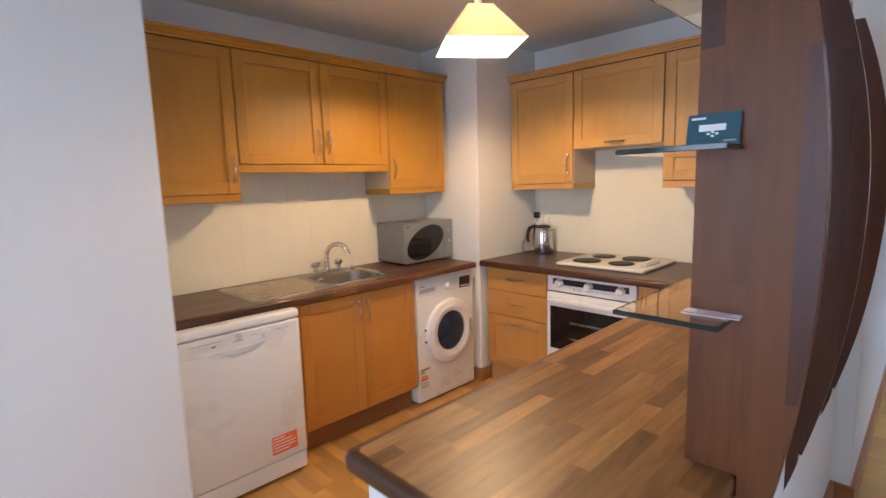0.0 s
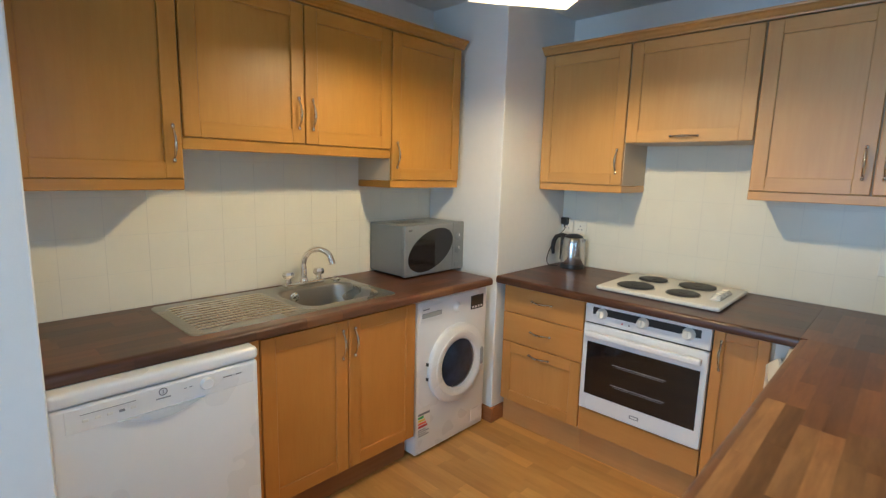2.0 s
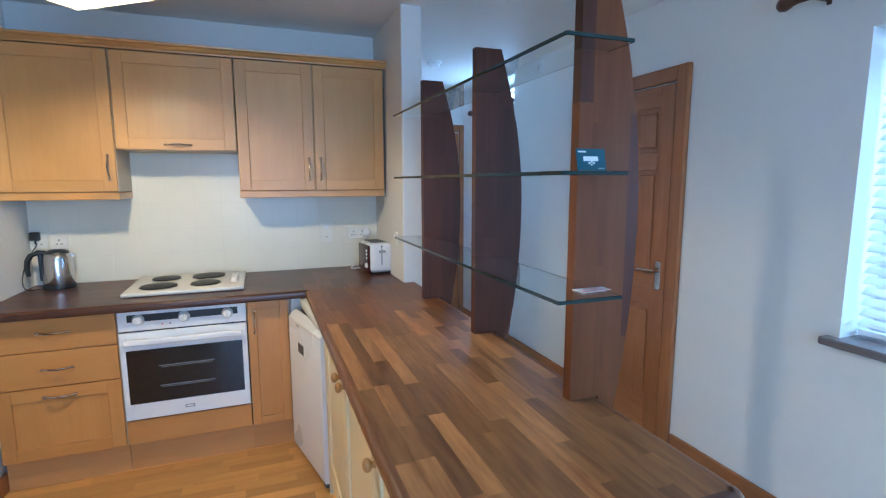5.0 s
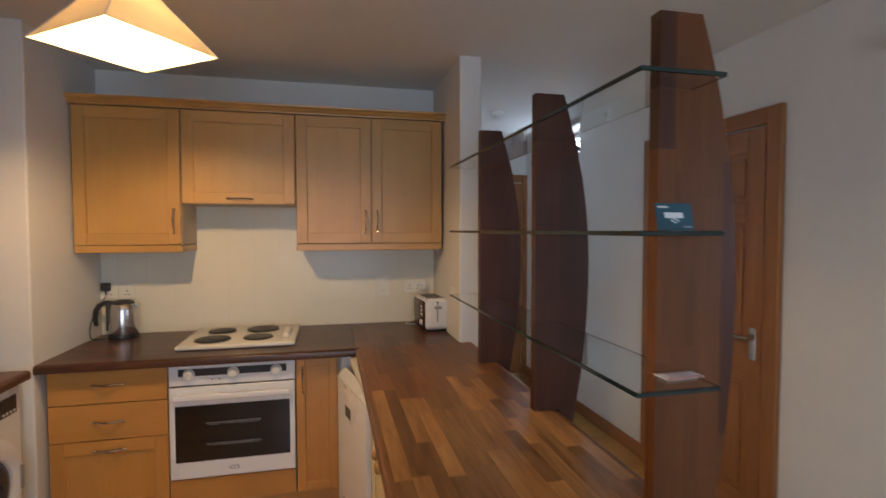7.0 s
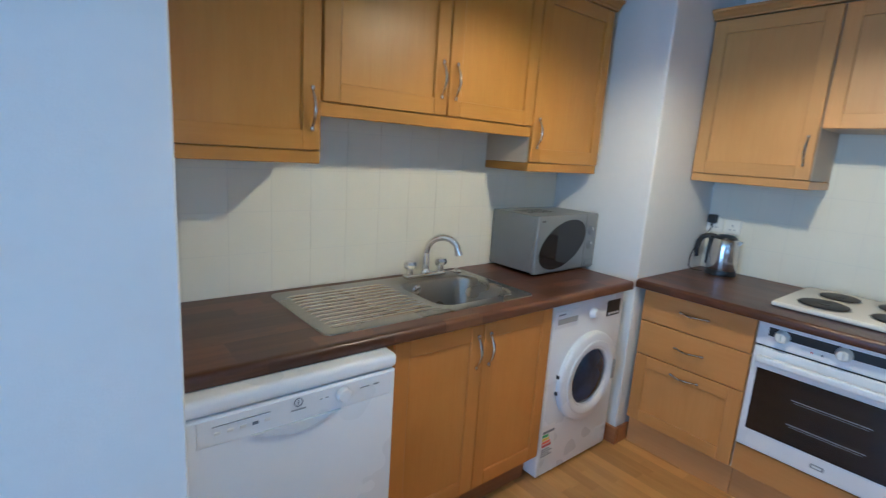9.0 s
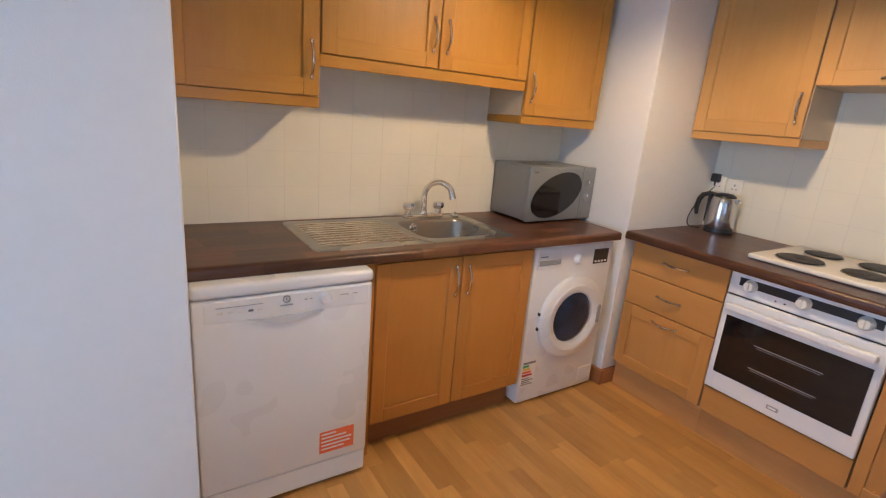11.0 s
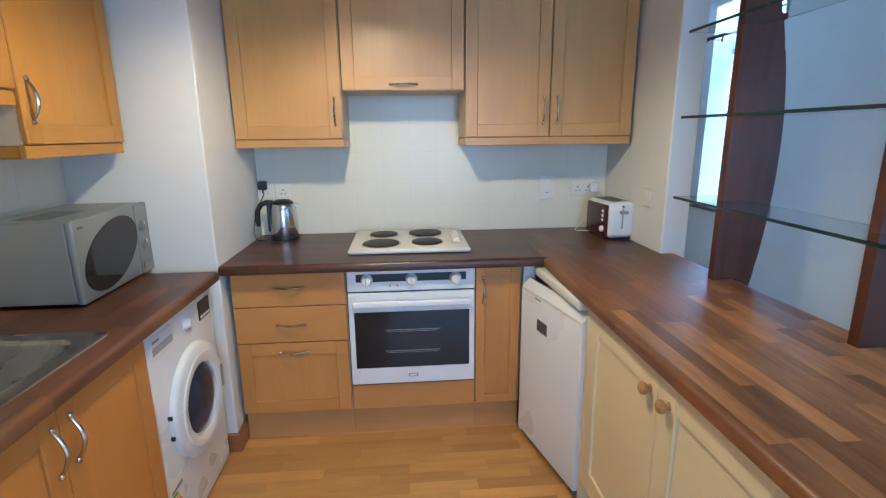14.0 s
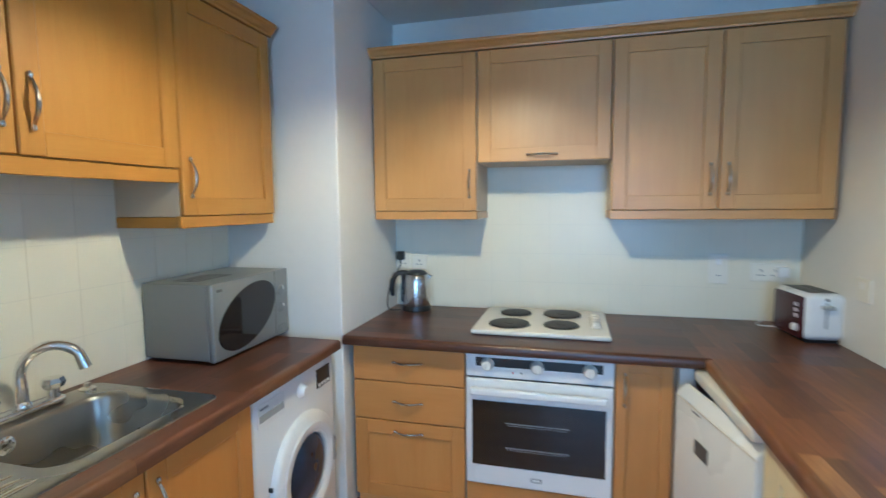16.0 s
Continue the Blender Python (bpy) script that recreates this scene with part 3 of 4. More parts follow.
# oven
ov = thing("oven", pose(2.68, 1.780, 0, 0, 0, -90), "white built-under electric oven with a dark glass door", "oven")
part("body", boxed(0.004, 0.021, 0.288, 0.596, 0.60, 0.866), M_DGREY, ov)
part("plinth", boxed(0.0, 0.042, 0.0, 0.60, 0.062, 0.149), M_PLINTH_Y, ov, "wooden kickboard")
part("filler", boxed(0.003, 0.0, 0.157, 0.597, 0.019, 0.284, 0.002), M_AMBER_Y, ov, "maple panel under the oven")
part("base_board", boxed(0.003, 0.022, 0.150, 0.597, 0.60, 0.284), M_CARCASS, ov)
cp = part("control_panel", boxed(0.003, -0.004, 0.758, 0.597, 0.02, 0.866, 0.005, 2), M_WHITE, ov)
part("stripe", boxed(0.045, -0.0055, 0.805, 0.555, -0.0035, 0.842), M_BLACK, cp, "black control strip")
for x in (0.095, 0.300, 0.505):
    k = part("knob", lathe(bmesh.new(), [(0, 0.03), (0.018, 0.03), (0.022, 0.026), (0.024, 0.010), (0.028, 0.004), (0.028, 0.0), (0, 0)], Matrix.Translation((x, -0.0056, 0.815)) @ AX_Y, 20), M_OFFWHITE, cp, "round cream knob", True)
    part("grip", boxed(x - 0.004, -0.042, 0.797, x + 0.004, -0.034, 0.833, 0.002), M_OFFWHITE, k)
for x in (0.20, 0.235):
    part("indicator", lathe(bmesh.new(), [(0, 0.003), (0.004, 0.003), (0.004, 0), (0, 0)], Matrix.Translation((x, -0.004, 0.785)) @ AX_Y, 10), M_RED if x < 0.21 else M_DGREY, cp)
dr = part("door", boxed(0.004, -0.012, 0.292, 0.596, 0.02, 0.752, 0.006, 2), M_WHITE, ov, "white enamel door")
part("glass", boxed(0.030, -0.0145, 0.378, 0.570, -0.0115, 0.660, 0.001), M_DARKGLASS, dr, "dark glass window")
part("door_handle", box(box(boxed(0.025, -0.050, 0.690, 0.575, -0.026, 0.722, 0.009, 3), 0.03, -0.028, 0.695, 0.06, -0.011, 0.717), 0.54, -0.028, 0.695, 0.57, -0.011, 0.717), M_WHITE, dr, "white bar handle")
for z in (0.462, 0.568):
    part("rack", box(boxed(0.17, -0.0150, z, 0.43, -0.0144, z + 0.0028), 0.18, -0.0150, z - 0.008, 0.42, -0.0144, z - 0.0066), M_GREY, dr, "oven rack seen through the glass")
part("badge", boxed(0.276, -0.0135, 0.325, 0.322, -0.0115, 0.343, 0.002), M_GREY, dr, "small grey maker's badge")
part("badge", boxed(0.283, -0.0145, 0.330, 0.315, -0.013, 0.338), M_WHITE, dr)
part("vent_gap", boxed(0.01, 0.0, 0.752, 0.59, 0.018, 0.758), M_BLACK, ov)

# hob
hb = thing("hob", pose(2.772, 1.778, TOP + 0.001, 0, 0, -90), "white four-ring electric hob with black plates", "hob")
part("tray", boxed(0.0, 0.0, 0.0, 0.59, 0.505, 0.022, 0.009, 3), M_HOB, hb, smooth=True)
for x, y, r in ((0.155, 0.135, 0.090), (0.160, 0.360, 0.075), (0.385, 0.150, 0.075), (0.385, 0.370, 0.090)):
    p = part("hotplate", lathe(bmesh.new(), [(0, 0.031), (r * 0.25, 0.031), (r * 0.27, 0.0295), (r * 0.93, 0.031), (r, 0.029), (r, 0.021)], Matrix.Translation((x, y, 0)), 36), M_PLATE, hb, "round black cast-iron plate", True)
    part("trim_ring", lathe(bmesh.new(), [(r, 0.0215), (r + 0.0005, 0.0255), (r + 0.005, 0.024), (r + 0.006, 0.0215)], Matrix.Translation((x, y, 0)), 36), M_STEEL, p, smooth=True)
cs = part("control_strip", boxed(0.512, 0.125, 0.020, 0.558, 0.335, 0.034, 0.010, 3), M_HOB, hb, "raised white control strip", True)
for i in range(4):
    y = 0.150 + i * 0.053
    k = part("knob", lathe(bmesh.new(), [(0, 0.048), (0.015, 0.047), (0.018, 0.043), (0.0195, 0.034), (0.0195, 0.032)], Matrix.Translation((0.535, y, 0)), 20), M_HOB, cs, "white control knob", True)

# peninsula units, facing the sink side
MC = (M_CREAM, M_CREAM)
u = base_unit(pose(2.140, 0.838, 0, 0, 0, 180), 1.012, "cream painted double base cabinet with wooden knobs", M_CREAM, 0.55, pm=M_CREAM, mats=MC, body=M_CREAM, z0=0.12)


def knob(parent, x, z):
    part("knob", lathe(bmesh.new(), [(0, 0.034), (0.010, 0.033), (0.017, 0.028), (0.019, 0.021), (0.016, 0.014), (0.009, 0.009), (0.009, 0.003), (0.012, 0.0)], Matrix.Translation((x, 0, z)) @ AX_Y, 20), M_BRASSWOOD, parent, "turned wooden knob", True)


d = shaker(u, 0.003, 0.506, 0.125, 0.858, M_CREAM, mats=MC, rail=0.088)
knob(d, 0.468, 0.780)
d = shaker(u, 0.509, 1.009, 0.125, 0.858, M_CREAM, mats=MC, rail=0.088)
knob(d, 0.564, 0.780)
u = base_unit(pose(1.126, 0.838, 0, 0, 0, 180), 0.556, "cream painted single base cabinet with a wooden knob", M_CREAM, 0.55, pm=M_CREAM, body=M_CREAM, z0=0.12)
d = shaker(u, 0.003, 0.553, 0.125, 0.858, M_CREAM, mats=MC, rail=0.088)
knob(d, 0.040, 0.768)
solid("end_panel", boxed(0.548, 0.27, 0.0, 0.566, 0.838, 0.868, 0.002), M_WHITE, "white end panel of the peninsula", "panel")
solid("end_panel", boxed(2.1425, 0.32, 0.0, 2.158, 0.836, 0.868, 0.002), M_CREAM, "cream panel beside the fridge", "panel")

# fridge with its door ajar
fr = thing("fridge", pose(2.655, 0.842, 0, 0, 0, 184.3), "small white under-counter fridge with its door ajar", "fridge")
FW = 0.490
part("body", boxed(0.0, 0.006, 0.03, FW, 0.48, 0.822, 0.006, 2), M_WHITE, fr)
part("worktop_lid", boxed(-0.003, -0.064, 0.820, FW + 0.003, 0.46, 0.863, 0.012, 4), M_OFFWHITE, fr, "aged off-white rounded top", True)
for x in (0.04, FW - 0.04):
    part("foot", lathe(bmesh.new(), [(0, 0), (0.018, 0), (0.018, 0.015), (0.010, 0.017), (0.010, 0.032)], Matrix.Translation((x, 0.05, 0)), 14), M_BLACK, fr)
prof = [(-0.004, 0.045), (-0.044, 0.045), (-0.050, 0.051), (-0.050, 0.775), (-0.044, 0.785), (-0.012, 0.812), (-0.004, 0.812)]
bm = prism(bmesh.new(), prof, Matrix(((0, 0, 1, -FW), (1, 0, 0, 0), (0, 1, 0, 0), (0, 0, 0, 1))), FW)
bmesh.ops.bevel(bm, geom=list(bm.edges), offset=0.004, segments=2, affect="EDGES")
door = part("door", bm, M_WHITE, fr, "white door with a sloping top edge", True)
door.matrix_local = pose(FW, -0.002, 0, 0, 0, 9.0)
part("seal", boxed(-FW + 0.014, -0.0035, 0.06, -0.012, 0.006, 0.800, 0.002), M_GREY, door, "grey rubber seal")
part("top_cap", boxed(-FW + 0.001, -0.051, 0.769, -0.001, -0.046, 0.776), M_OFFWHITE, door)
part("badge", boxed(-0.335, -0.0525, 0.620, -0.250, -0.0495, 0.672, 0.001), M_DGREY, door, "dark maker's badge")
part("printed_mark", boxed(-0.36, -0.0515, 0.756, -0.31, -0.0495, 0.762), M_INK, door)
part("hinge", boxed(-0.045, -0.042, 0.022, -0.005, 0.0, 0.046, 0.003), M_DGREY, door)
solid("corner_post", boxed(2.668, 0.895, 0.0, 2.700, 0.952, 0.866, 0.002), M_OFFWHITE, "pale grey corner post beside the fridge", "panel")

# ---- dishwasher ----
dw = thing("dishwasher", pose(0.553, 2.245, 0), "white freestanding dishwasher under the worktop", "dishwasher")
Wd = 0.596
part("body", boxed(0.0, 0.045, 0.03, Wd, 0.60, 0.823, 0.004), M_WHITE, dw)
part("top_board", boxed(-0.002, 0.0, 0.822, Wd + 0.002, 0.60, 0.868, 0.016, 4), M_WHITE, dw, "rounded white top", True)
dd = part("door", boxed(0.002, 0.004, 0.112, Wd - 0.002, 0.05, 0.819, 0.008, 3), M_WHITE, dw, smooth=True)
cp = part("control_panel", boxed(0.035, 0.0025, 0.742, Wd - 0.018, 0.012, 0.813, 0.002, 2), M_WHITE, dd)
bm = bmesh.new()
prism(bm, [(0.16 + 0.25 * i / 12, 0.742 - 0.030 * math.sin(math.pi * i / 12) ** 1.4) for i in range(13)][::-1], Matrix.Translation((0, 0.0075, 0)) @ AX_Y, 0.012)
part("door_grip", bm, M_GRIP_SHADED, dd, "curved grip under the control panel")
for i in range(5):
    part("button", boxed(0.075 + i * 0.030, -0.0025, 0.770, 0.090 + i * 0.030, 0.001, 0.778, 0.001), M_OFFWHITE if i != 3 else M_INK, cp)
part("printed_line", boxed(0.070, -0.0012, 0.792, 0.21, 0.001, 0.7938), M_GREY, cp)
lathe_ring = lathe(bmesh.new(), [(0.010, 0.0), (0.010, 0.0016), (0.0125, 0.0016), (0.0125, 0.0)], Matrix.Translation((0.285, 0.0005, 0.797)) @ AX_Y, 24)
part("badge", box(lathe_ring, 0.2838, -0.0012, 0.791, 0.2862, 0.0005, 0.803), M_INK, cp, "round grey maker's mark")
part("badge", boxed(0.264, -0.0012, 0.7745, 0.306, 0.0005, 0.7785), M_GREY, cp)
for x, wd in ((0.345, 0.009), (0.362, 0.009), (0.47, 0.03), (0.515, 0.018), (0.515, 0.018)):
    part("printed_mark", boxed(x, -0.0012, 0.787, x + wd, 0.0005, 0.7898), M_GREY, cp)
part("dial", lathe(bmesh.new(), [(0, 0.016), (0.017, 0.015), (0.021, 0.010), (0.022, 0)], Matrix.Translation((0.415, 0.0, 0.785)) @ AX_Y, 24), M_WHITE, cp, "white push dial", True)
st = part("sticker", boxed(0.405, 0.0022, 0.150, 0.540, 0.0045, 0.242), M_ORANGE, dd, "orange delivery sticker with pale lines")
for i, (x0, x1) in enumerate(((0.412, 0.47), (0.412, 0.51), (0.412, 0.53), (0.412, 0.525), (0.412, 0.50))):
    part("printed_line", boxed(x0, 0.0012, 0.228 - i * 0.016, x1, 0.0025, 0.234 - i * 0.016), M_PAPER, st)
part("kick_panel", boxed(0.004, 0.010, 0.018, Wd - 0.004, 0.06, 0.108, 0.004), M_WHITE, dw)
part("base", boxed(0.02, 0.06, 0.0, Wd - 0.02, 0.58, 0.03), M_BLACK, dw)

# ---- washing machine ----
wm = thing("washing_machine", pose(2.022, 2.345, 0), "white front-loading washing machine under the worktop", "washing machine")
Ww = 0.552
part("body", boxed(0.0, 0.0, 0.015, Ww, 0.53, 0.848, 0.010, 3), M_WHITE, wm, smooth=True)
part("top_board", boxed(-0.001, 0.006, 0.846, Ww + 0.001, 0.53, 0.864, 0.005, 2), M_WHITE, wm)
dwr = part("detergent_drawer", boxed(0.022, -0.004, 0.742, 0.180, 0.003, 0.822, 0.003, 2), M_WHITE, wm)
part("drawer_grip", boxed(0.030, -0.0065, 0.760, 0.172, -0.003, 0.786, 0.002), M_GREY, dwr, "grey recessed grip")
part("printed_mark", boxed(0.034, -0.0052, 0.802, 0.08, -0.0038, 0.808), M_INK, dwr)
part("programme_dial", lathe(bmesh.new(), [(0, 0.024), (0.016, 0.023), (0.020, 0.018), (0.023, 0.006), (0.030, 0.0)], Matrix.Translation((0.295, 0.0, 0.777)) @ AX_Y, 28), M_WHITE, wm, "round white programme dial", True)
dsp = part("display", boxed(0.410, -0.004, 0.738, 0.516, 0.002, 0.816, 0.001), M_BLACK, wm, "black display panel")
for i in range(4):
    part("button", boxed(0.418 + i * 0.024, -0.006, 0.746, 0.432 + i * 0.024, -0.0035, 0.756), M_PAPER, dsp)
dm = Matrix.Translation((0.298, 0.0, 0.462)) @ AX_Y
pd = part("porthole", lathe(bmesh.new(), [(0.222, -0.004), (0.222, 0.014), (0.218, 0.022), (0.210, 0.026), (0.184, 0.031), (0.180, 0.036), (0.160, 0.037), (0.150, 0.030), (0.145, 0.012)], dm, 48), M_WHITE, wm, "round white door ring", True)
part("inner_ring", lathe(bmesh.new(), [(0.150, 0.029), (0.145, 0.031), (0.138, 0.026), (0.136, 0.012)], dm, 48), M_WHITE, pd, smooth=True)
part("door_glass", lathe(bmesh.new(), [(0.140, 0.012), (0.128, 0.022), (0.105, 0.031), (0.070, 0.038), (0.035, 0.041), (0, 0.042)], dm, 40), M_PORTHOLE, pd, "bulging dark door glass", True)
part("door_catch", boxed(0.462, -0.040, 0.412, 0.492, -0.022, 0.512, 0.007, 2), M_GREY, pd, "recessed door catch")
for z in (0.42, 0.50):
    part("hinge", boxed(0.068, -0.014, z, 0.074, 0.0, z + 0.015), M_BLACK, pd)
lb = part("energy_label", boxed(0.012, -0.0016, 0.10, 0.105, 0.0004, 0.275), M_PAPER, wm, "energy label with coloured bars")
for i, mt in enumerate((M_INK, M_GREEN, M_YELLOW, M_ORANGE, M_RED)):
    part("printed_bar", boxed(0.018, -0.0026, 0.235 - i * 0.017, 0.048 + i * 0.009 if i else 0.10, -0.001, 0.247 - i * 0.017), mt, lb)
for i in range(4):
    part("printed_line", boxed(0.018, -0.0026, 0.118 + i * 0.011, 0.095 - (i % 2) * 0.02, -0.001, 0.123 + i * 0.011), M_INK, lb)
part("filter_flap", boxed(0.44, -0.0025, 0.05, 0.54, 0.002, 0.13, 0.002), M_WHITE, wm)
for x in (0.05, 0.50):
    part("foot", lathe(bmesh.new(), [(0, 0), (0.02, 0), (0.02, 0.01), (0.01, 0.016)], Matrix.Translation((x, 0.06, 0)), 14), M_BLACK, wm)

# ---- sink and tap ----
SX0, SX1, SY0, SY1 = 0.972, 1.912, 2.368, 2.845
BX0, BX1, BY0, BY1 = 1.458, 1.858, 2.415, 2.745
sk = thing("sink", pose(0, 0, TOP), "stainless steel sink with a ribbed drainer", "sink")


def rounded_rect(x0, y0, x1, y1, r, n=6):
    pts = []
    for cx, cy, a0 in ((x1 - r, y1 - r, 0), (x0 + r, y1 - r, 90), (x0 + r, y0 + r, 180), (x1 - r, y0 + r, 270)):
        for i in range(n + 1):
            a = radians(a0 + 90 * i / n)
            pts.append((cx + r * math.cos(a), cy + r * math.sin(a)))
    return pts


bm = bmesh.new()
loops = []
for x0, y0, x1, y1, r, z in ((SX0, SY0, SX1, SY1, 0.03, 0.0), (SX0 + 0.002, SY0 + 0.002, SX1 - 0.002, SY1 - 0.002, 0.03, 0.004), (SX0 + 0.012, SY0 + 0.012, SX1 - 0.012, SY1 - 0.012, 0.025, 0.006)):
    loops.append([bm.verts.new((x, y, z)) for x, y in rounded_rect(x0, y0, x1, y1, r)])
bowl = []
for k, z in ((-0.005, 0.0056), (0.0, 0.0050), (0.004, 0.001), (0.007, -0.008), (0.022, -0.125), (0.030, -0.145), (0.050, -0.155)):
    bowl.append([bm.verts.new((x, y, z)) for x, y in rounded_rect(BX0 + k, BY0 + k, BX1 - k, BY1 - k, 0.07)])
for seq in (loops, bowl):
    for a, c in zip(seq, seq[1:]):
        for i in range(len(a)):
            j = (i + 1) % len(a)
            bm.faces.new((a[i], a[j], c[j], c[i]))
bm.faces.new(bowl[-1])
edges = [e for e in bm.edges if e.is_boundary and all(v in set(loops[-1]) | set(bowl[0]) for v in e.verts)]
bmesh.ops.bridge_loops(bm, edges=edges)
part("basin", bm, M_STEEL, sk, "pressed steel bowl and rim", True)
for i in range(11):
    y = 2.425 + i * 0.034
    bm = tube(bmesh.new(), [(SX0 + 0.040, y, -0.004), (SX0 + 0.052, y, 0.0), (SX0 + 0.07, y, 0.0), (1.39, y, 0.0), (1.432, y, -0.006)], [0.006, 0.009, 0.0095, 0.0095, 0.005], 12)
    bmesh.ops.transform(bm, matrix=Matrix.Translation((0, 0, 0.0055)) @ Matrix.Diagonal((1, 1, 0.5, 1)), verts=bm.verts[:])
    part("drainer_rib", bm, M_RIB_LIT, sk, smooth=True)
part("waste", lathe(bmesh.new(), [(0.045, -0.1535), (0.042, -0.149), (0.03, -0.152), (0, -0.152)], Matrix.Translation((1.66, 2.58, 0)), 24), M_CHROME, sk, "round chrome waste", True)
part("overflow", lathe(bmesh.new(), [(0, 0.003), (0.02, 0.003), (0.024, 0.0)], Matrix.Translation((1.570, 2.734, -0.032)) @ AX_Y, 18), M_CHROME, sk, "round chrome overflow", True)

tp = thing("mixer_tap", pose(1.655, 2.795, TOP + 0.006), "chrome swan-neck mixer tap with crystal knobs", "tap")
bm = boxed(-0.11, -0.020, 0.0, 0.11, 0.020, 0.022, 0.009, 3)
part("bridge", bm, M_CHROME, tp, smooth=True)
pts = [(0, 0, 0.02), (0, 0, 0.085)] + [(0, -0.075 + 0.075 * math.cos(a), 0.105 + 0.080 * math.sin(a)) for a in [math.pi * i / 14 for i in range(12)]] + [(0, -0.147, 0.112)]
swing = [(Matrix.Rotation(radians(42), 3, "Z") @ Vector(p)) for p in pts]
part("spout", tube(bmesh.new(), swing, [0.017] * 2 + [0.0145] * 12 + [0.017], 12), M_CHROME, tp, smooth=True)
part("collar", lathe(bmesh.new(), [(0.022, 0.02), (0.022, 0.032), (0.016, 0.04)], Matrix(), 20), M_CHROME, tp, smooth=True)
for x in (-0.085, 0.085):
    v = part("valve", lathe(bmesh.new(), [(0.017, 0.018), (0.015, 0.05), (0.010, 0.055)], Matrix.Translation((x, 0, 0)), 16), M_CHROME, tp, smooth=True)
    part("valve_knob", lathe(bmesh.new(), [(0.012, 0.042), (0.027, 0.050), (0.031, 0.064), (0.026, 0.077), (0, 0.082)], Matrix.Translation((x, 0, 0)), 8), M_CHROME, v, "faceted chrome knob")
pl = solid("sink_plug", lathe(bmesh.new(), [(0, 0), (0.022, 0), (0.023, 0.006), (0.010, 0.012), (0.009, 0.022), (0, 0.023)], Matrix(), 18), M_CHROME, "chrome sink plug standing behind the bowl", "plug", True, pose(1.845, 2.80, TOP + 0.006))

# ---- microwave ----
mw = thing("microwave", pose(2.142, 2.576, TOP, 0, 0, 0.6) @ Matrix.Diagonal((1.04, 1.12, 1, 1)), "silver-grey microwave oven with an oval dark window", "microwave")
MWW, MWD, MWH = 0.462, 0.272, 0.292
part("body", boxed(0.0, 0.022, 0.012, MWW, MWD, MWH, 0.006, 2), M_SILVER, mw)
fp = part("front", boxed(-0.002, 0.0, 0.008, MWW + 0.002, 0.024, MWH + 0.003, 0.008, 3), M_SILVER, mw, smooth=True)
ell = [(0.190 + 0.170 * math.cos(2 * math.pi * i / 40), 0.148 + 0.112 * math.sin(2 * math.pi * i / 40) + 0.046 * math.cos(2 * math.pi * i / 40)) for i in range(40)]
part("window", prism(bmesh.new(), ell, Matrix.Translation((0, 0.001, 0)) @ AX_Y, 0.005), M_DARKGLASS, fp, "oval dark glass window")
part("door_seam", boxed(0.364, -0.0012, 0.012, 0.3655, 0.001, MWH), M_DGREY, fp)
for z in (0.205, 0.130):
    k = part("dial", lathe(bmesh.new(), [(0, 0.010), (0.019, 0.009), (0.023, 0.006), (0.024, 0)], Matrix.Translation((0.408, 0.0, z)) @ AX_Y, 24), M_SILVER, fp, "round silver dial", True)
    part("pointer", boxed(0.4065, -0.012, z + 0.004, 0.4095, -0.009, z + 0.018), M_PAPER, k)
part("door_button", boxed(0.380, -0.004, 0.025, 0.436, 0.001, 0.055, 0.003), M_SILVER, fp)
part("badge", boxed(0.022, -0.002, 0.262, 0.046, 0.001, 0.272), M_DGREY, fp)
for i in range(9):
    part("vent", boxed(0.06 + i * 0.022, 0.10, MWH - 0.001, 0.072 + i * 0.022, 0.20, MWH + 0.0008), M_DGREY, mw)
for x, y in ((0.04, 0.05), (MWW - 0.04, 0.05), (0.04, 0.25), (MWW - 0.04, 0.25)):
    part("foot", boxed(x - 0.012, y - 0.012, 0, x + 0.012, y + 0.012, 0.013, 0.002), M_BLACK, mw)

# ---- kettle ----
kt = thing("kettle", pose(3.212, 2.165, TOP, 0, 0, -80) @ Matrix.Diagonal((0.95, 0.95, 0.90, 1)), "shiny chrome electric kettle with a black handle", "kettle")
part("power_base", lathe(bmesh.new(), [(0, 0), (0.080, 0), (0.082, 0.010), (0.079, 0.020), (0.077, 0.032), (0, 0.032)], Matrix(), 32), M_BLACK, kt, "round black base", True)
part("body", lathe(bmesh.new(), [(0, 0.033), (0.077, 0.033), (0.079, 0.045), (0.079, 0.09), (0.077, 0.15), (0.073, 0.195), (0.067, 0.214), (0.062, 0.218)], Matrix(), 40), M_KETTLE, kt, "polished chrome body", True)
ld = part("lid", lathe(bmesh.new(), [(0.062, 0.217), (0.058, 0.228), (0.038, 0.240), (0, 0.245)], Matrix(), 28), M_BLACK, kt, "black domed lid", True)
part("spout", prism(bmesh.new(), [(0.060, 0.172), (0.090, 0.208), (0.060, 0.214)], Matrix.Translation((0, 0.018, 0)) @ AX_Y, 0.036), M_STEEL, kt)
hn = part("handle", tube(bmesh.new(), [(-0.050, 0, 0.226), (-0.085, 0, 0.228), (-0.120, 0, 0.214), (-0.138, 0, 0.18), (-0.144, 0, 0.13), (-0.138, 0, 0.085)], [0.012, 0.015, 0.016, 0.015, 0.014, 0.010], 10), M_BLACK, kt, "black plastic loop handle", True)
part("handle_mount", boxed(-0.088, -0.016, 0.05, -0.070, 0.016, 0.225, 0.006, 2), M_BLACK, hn)


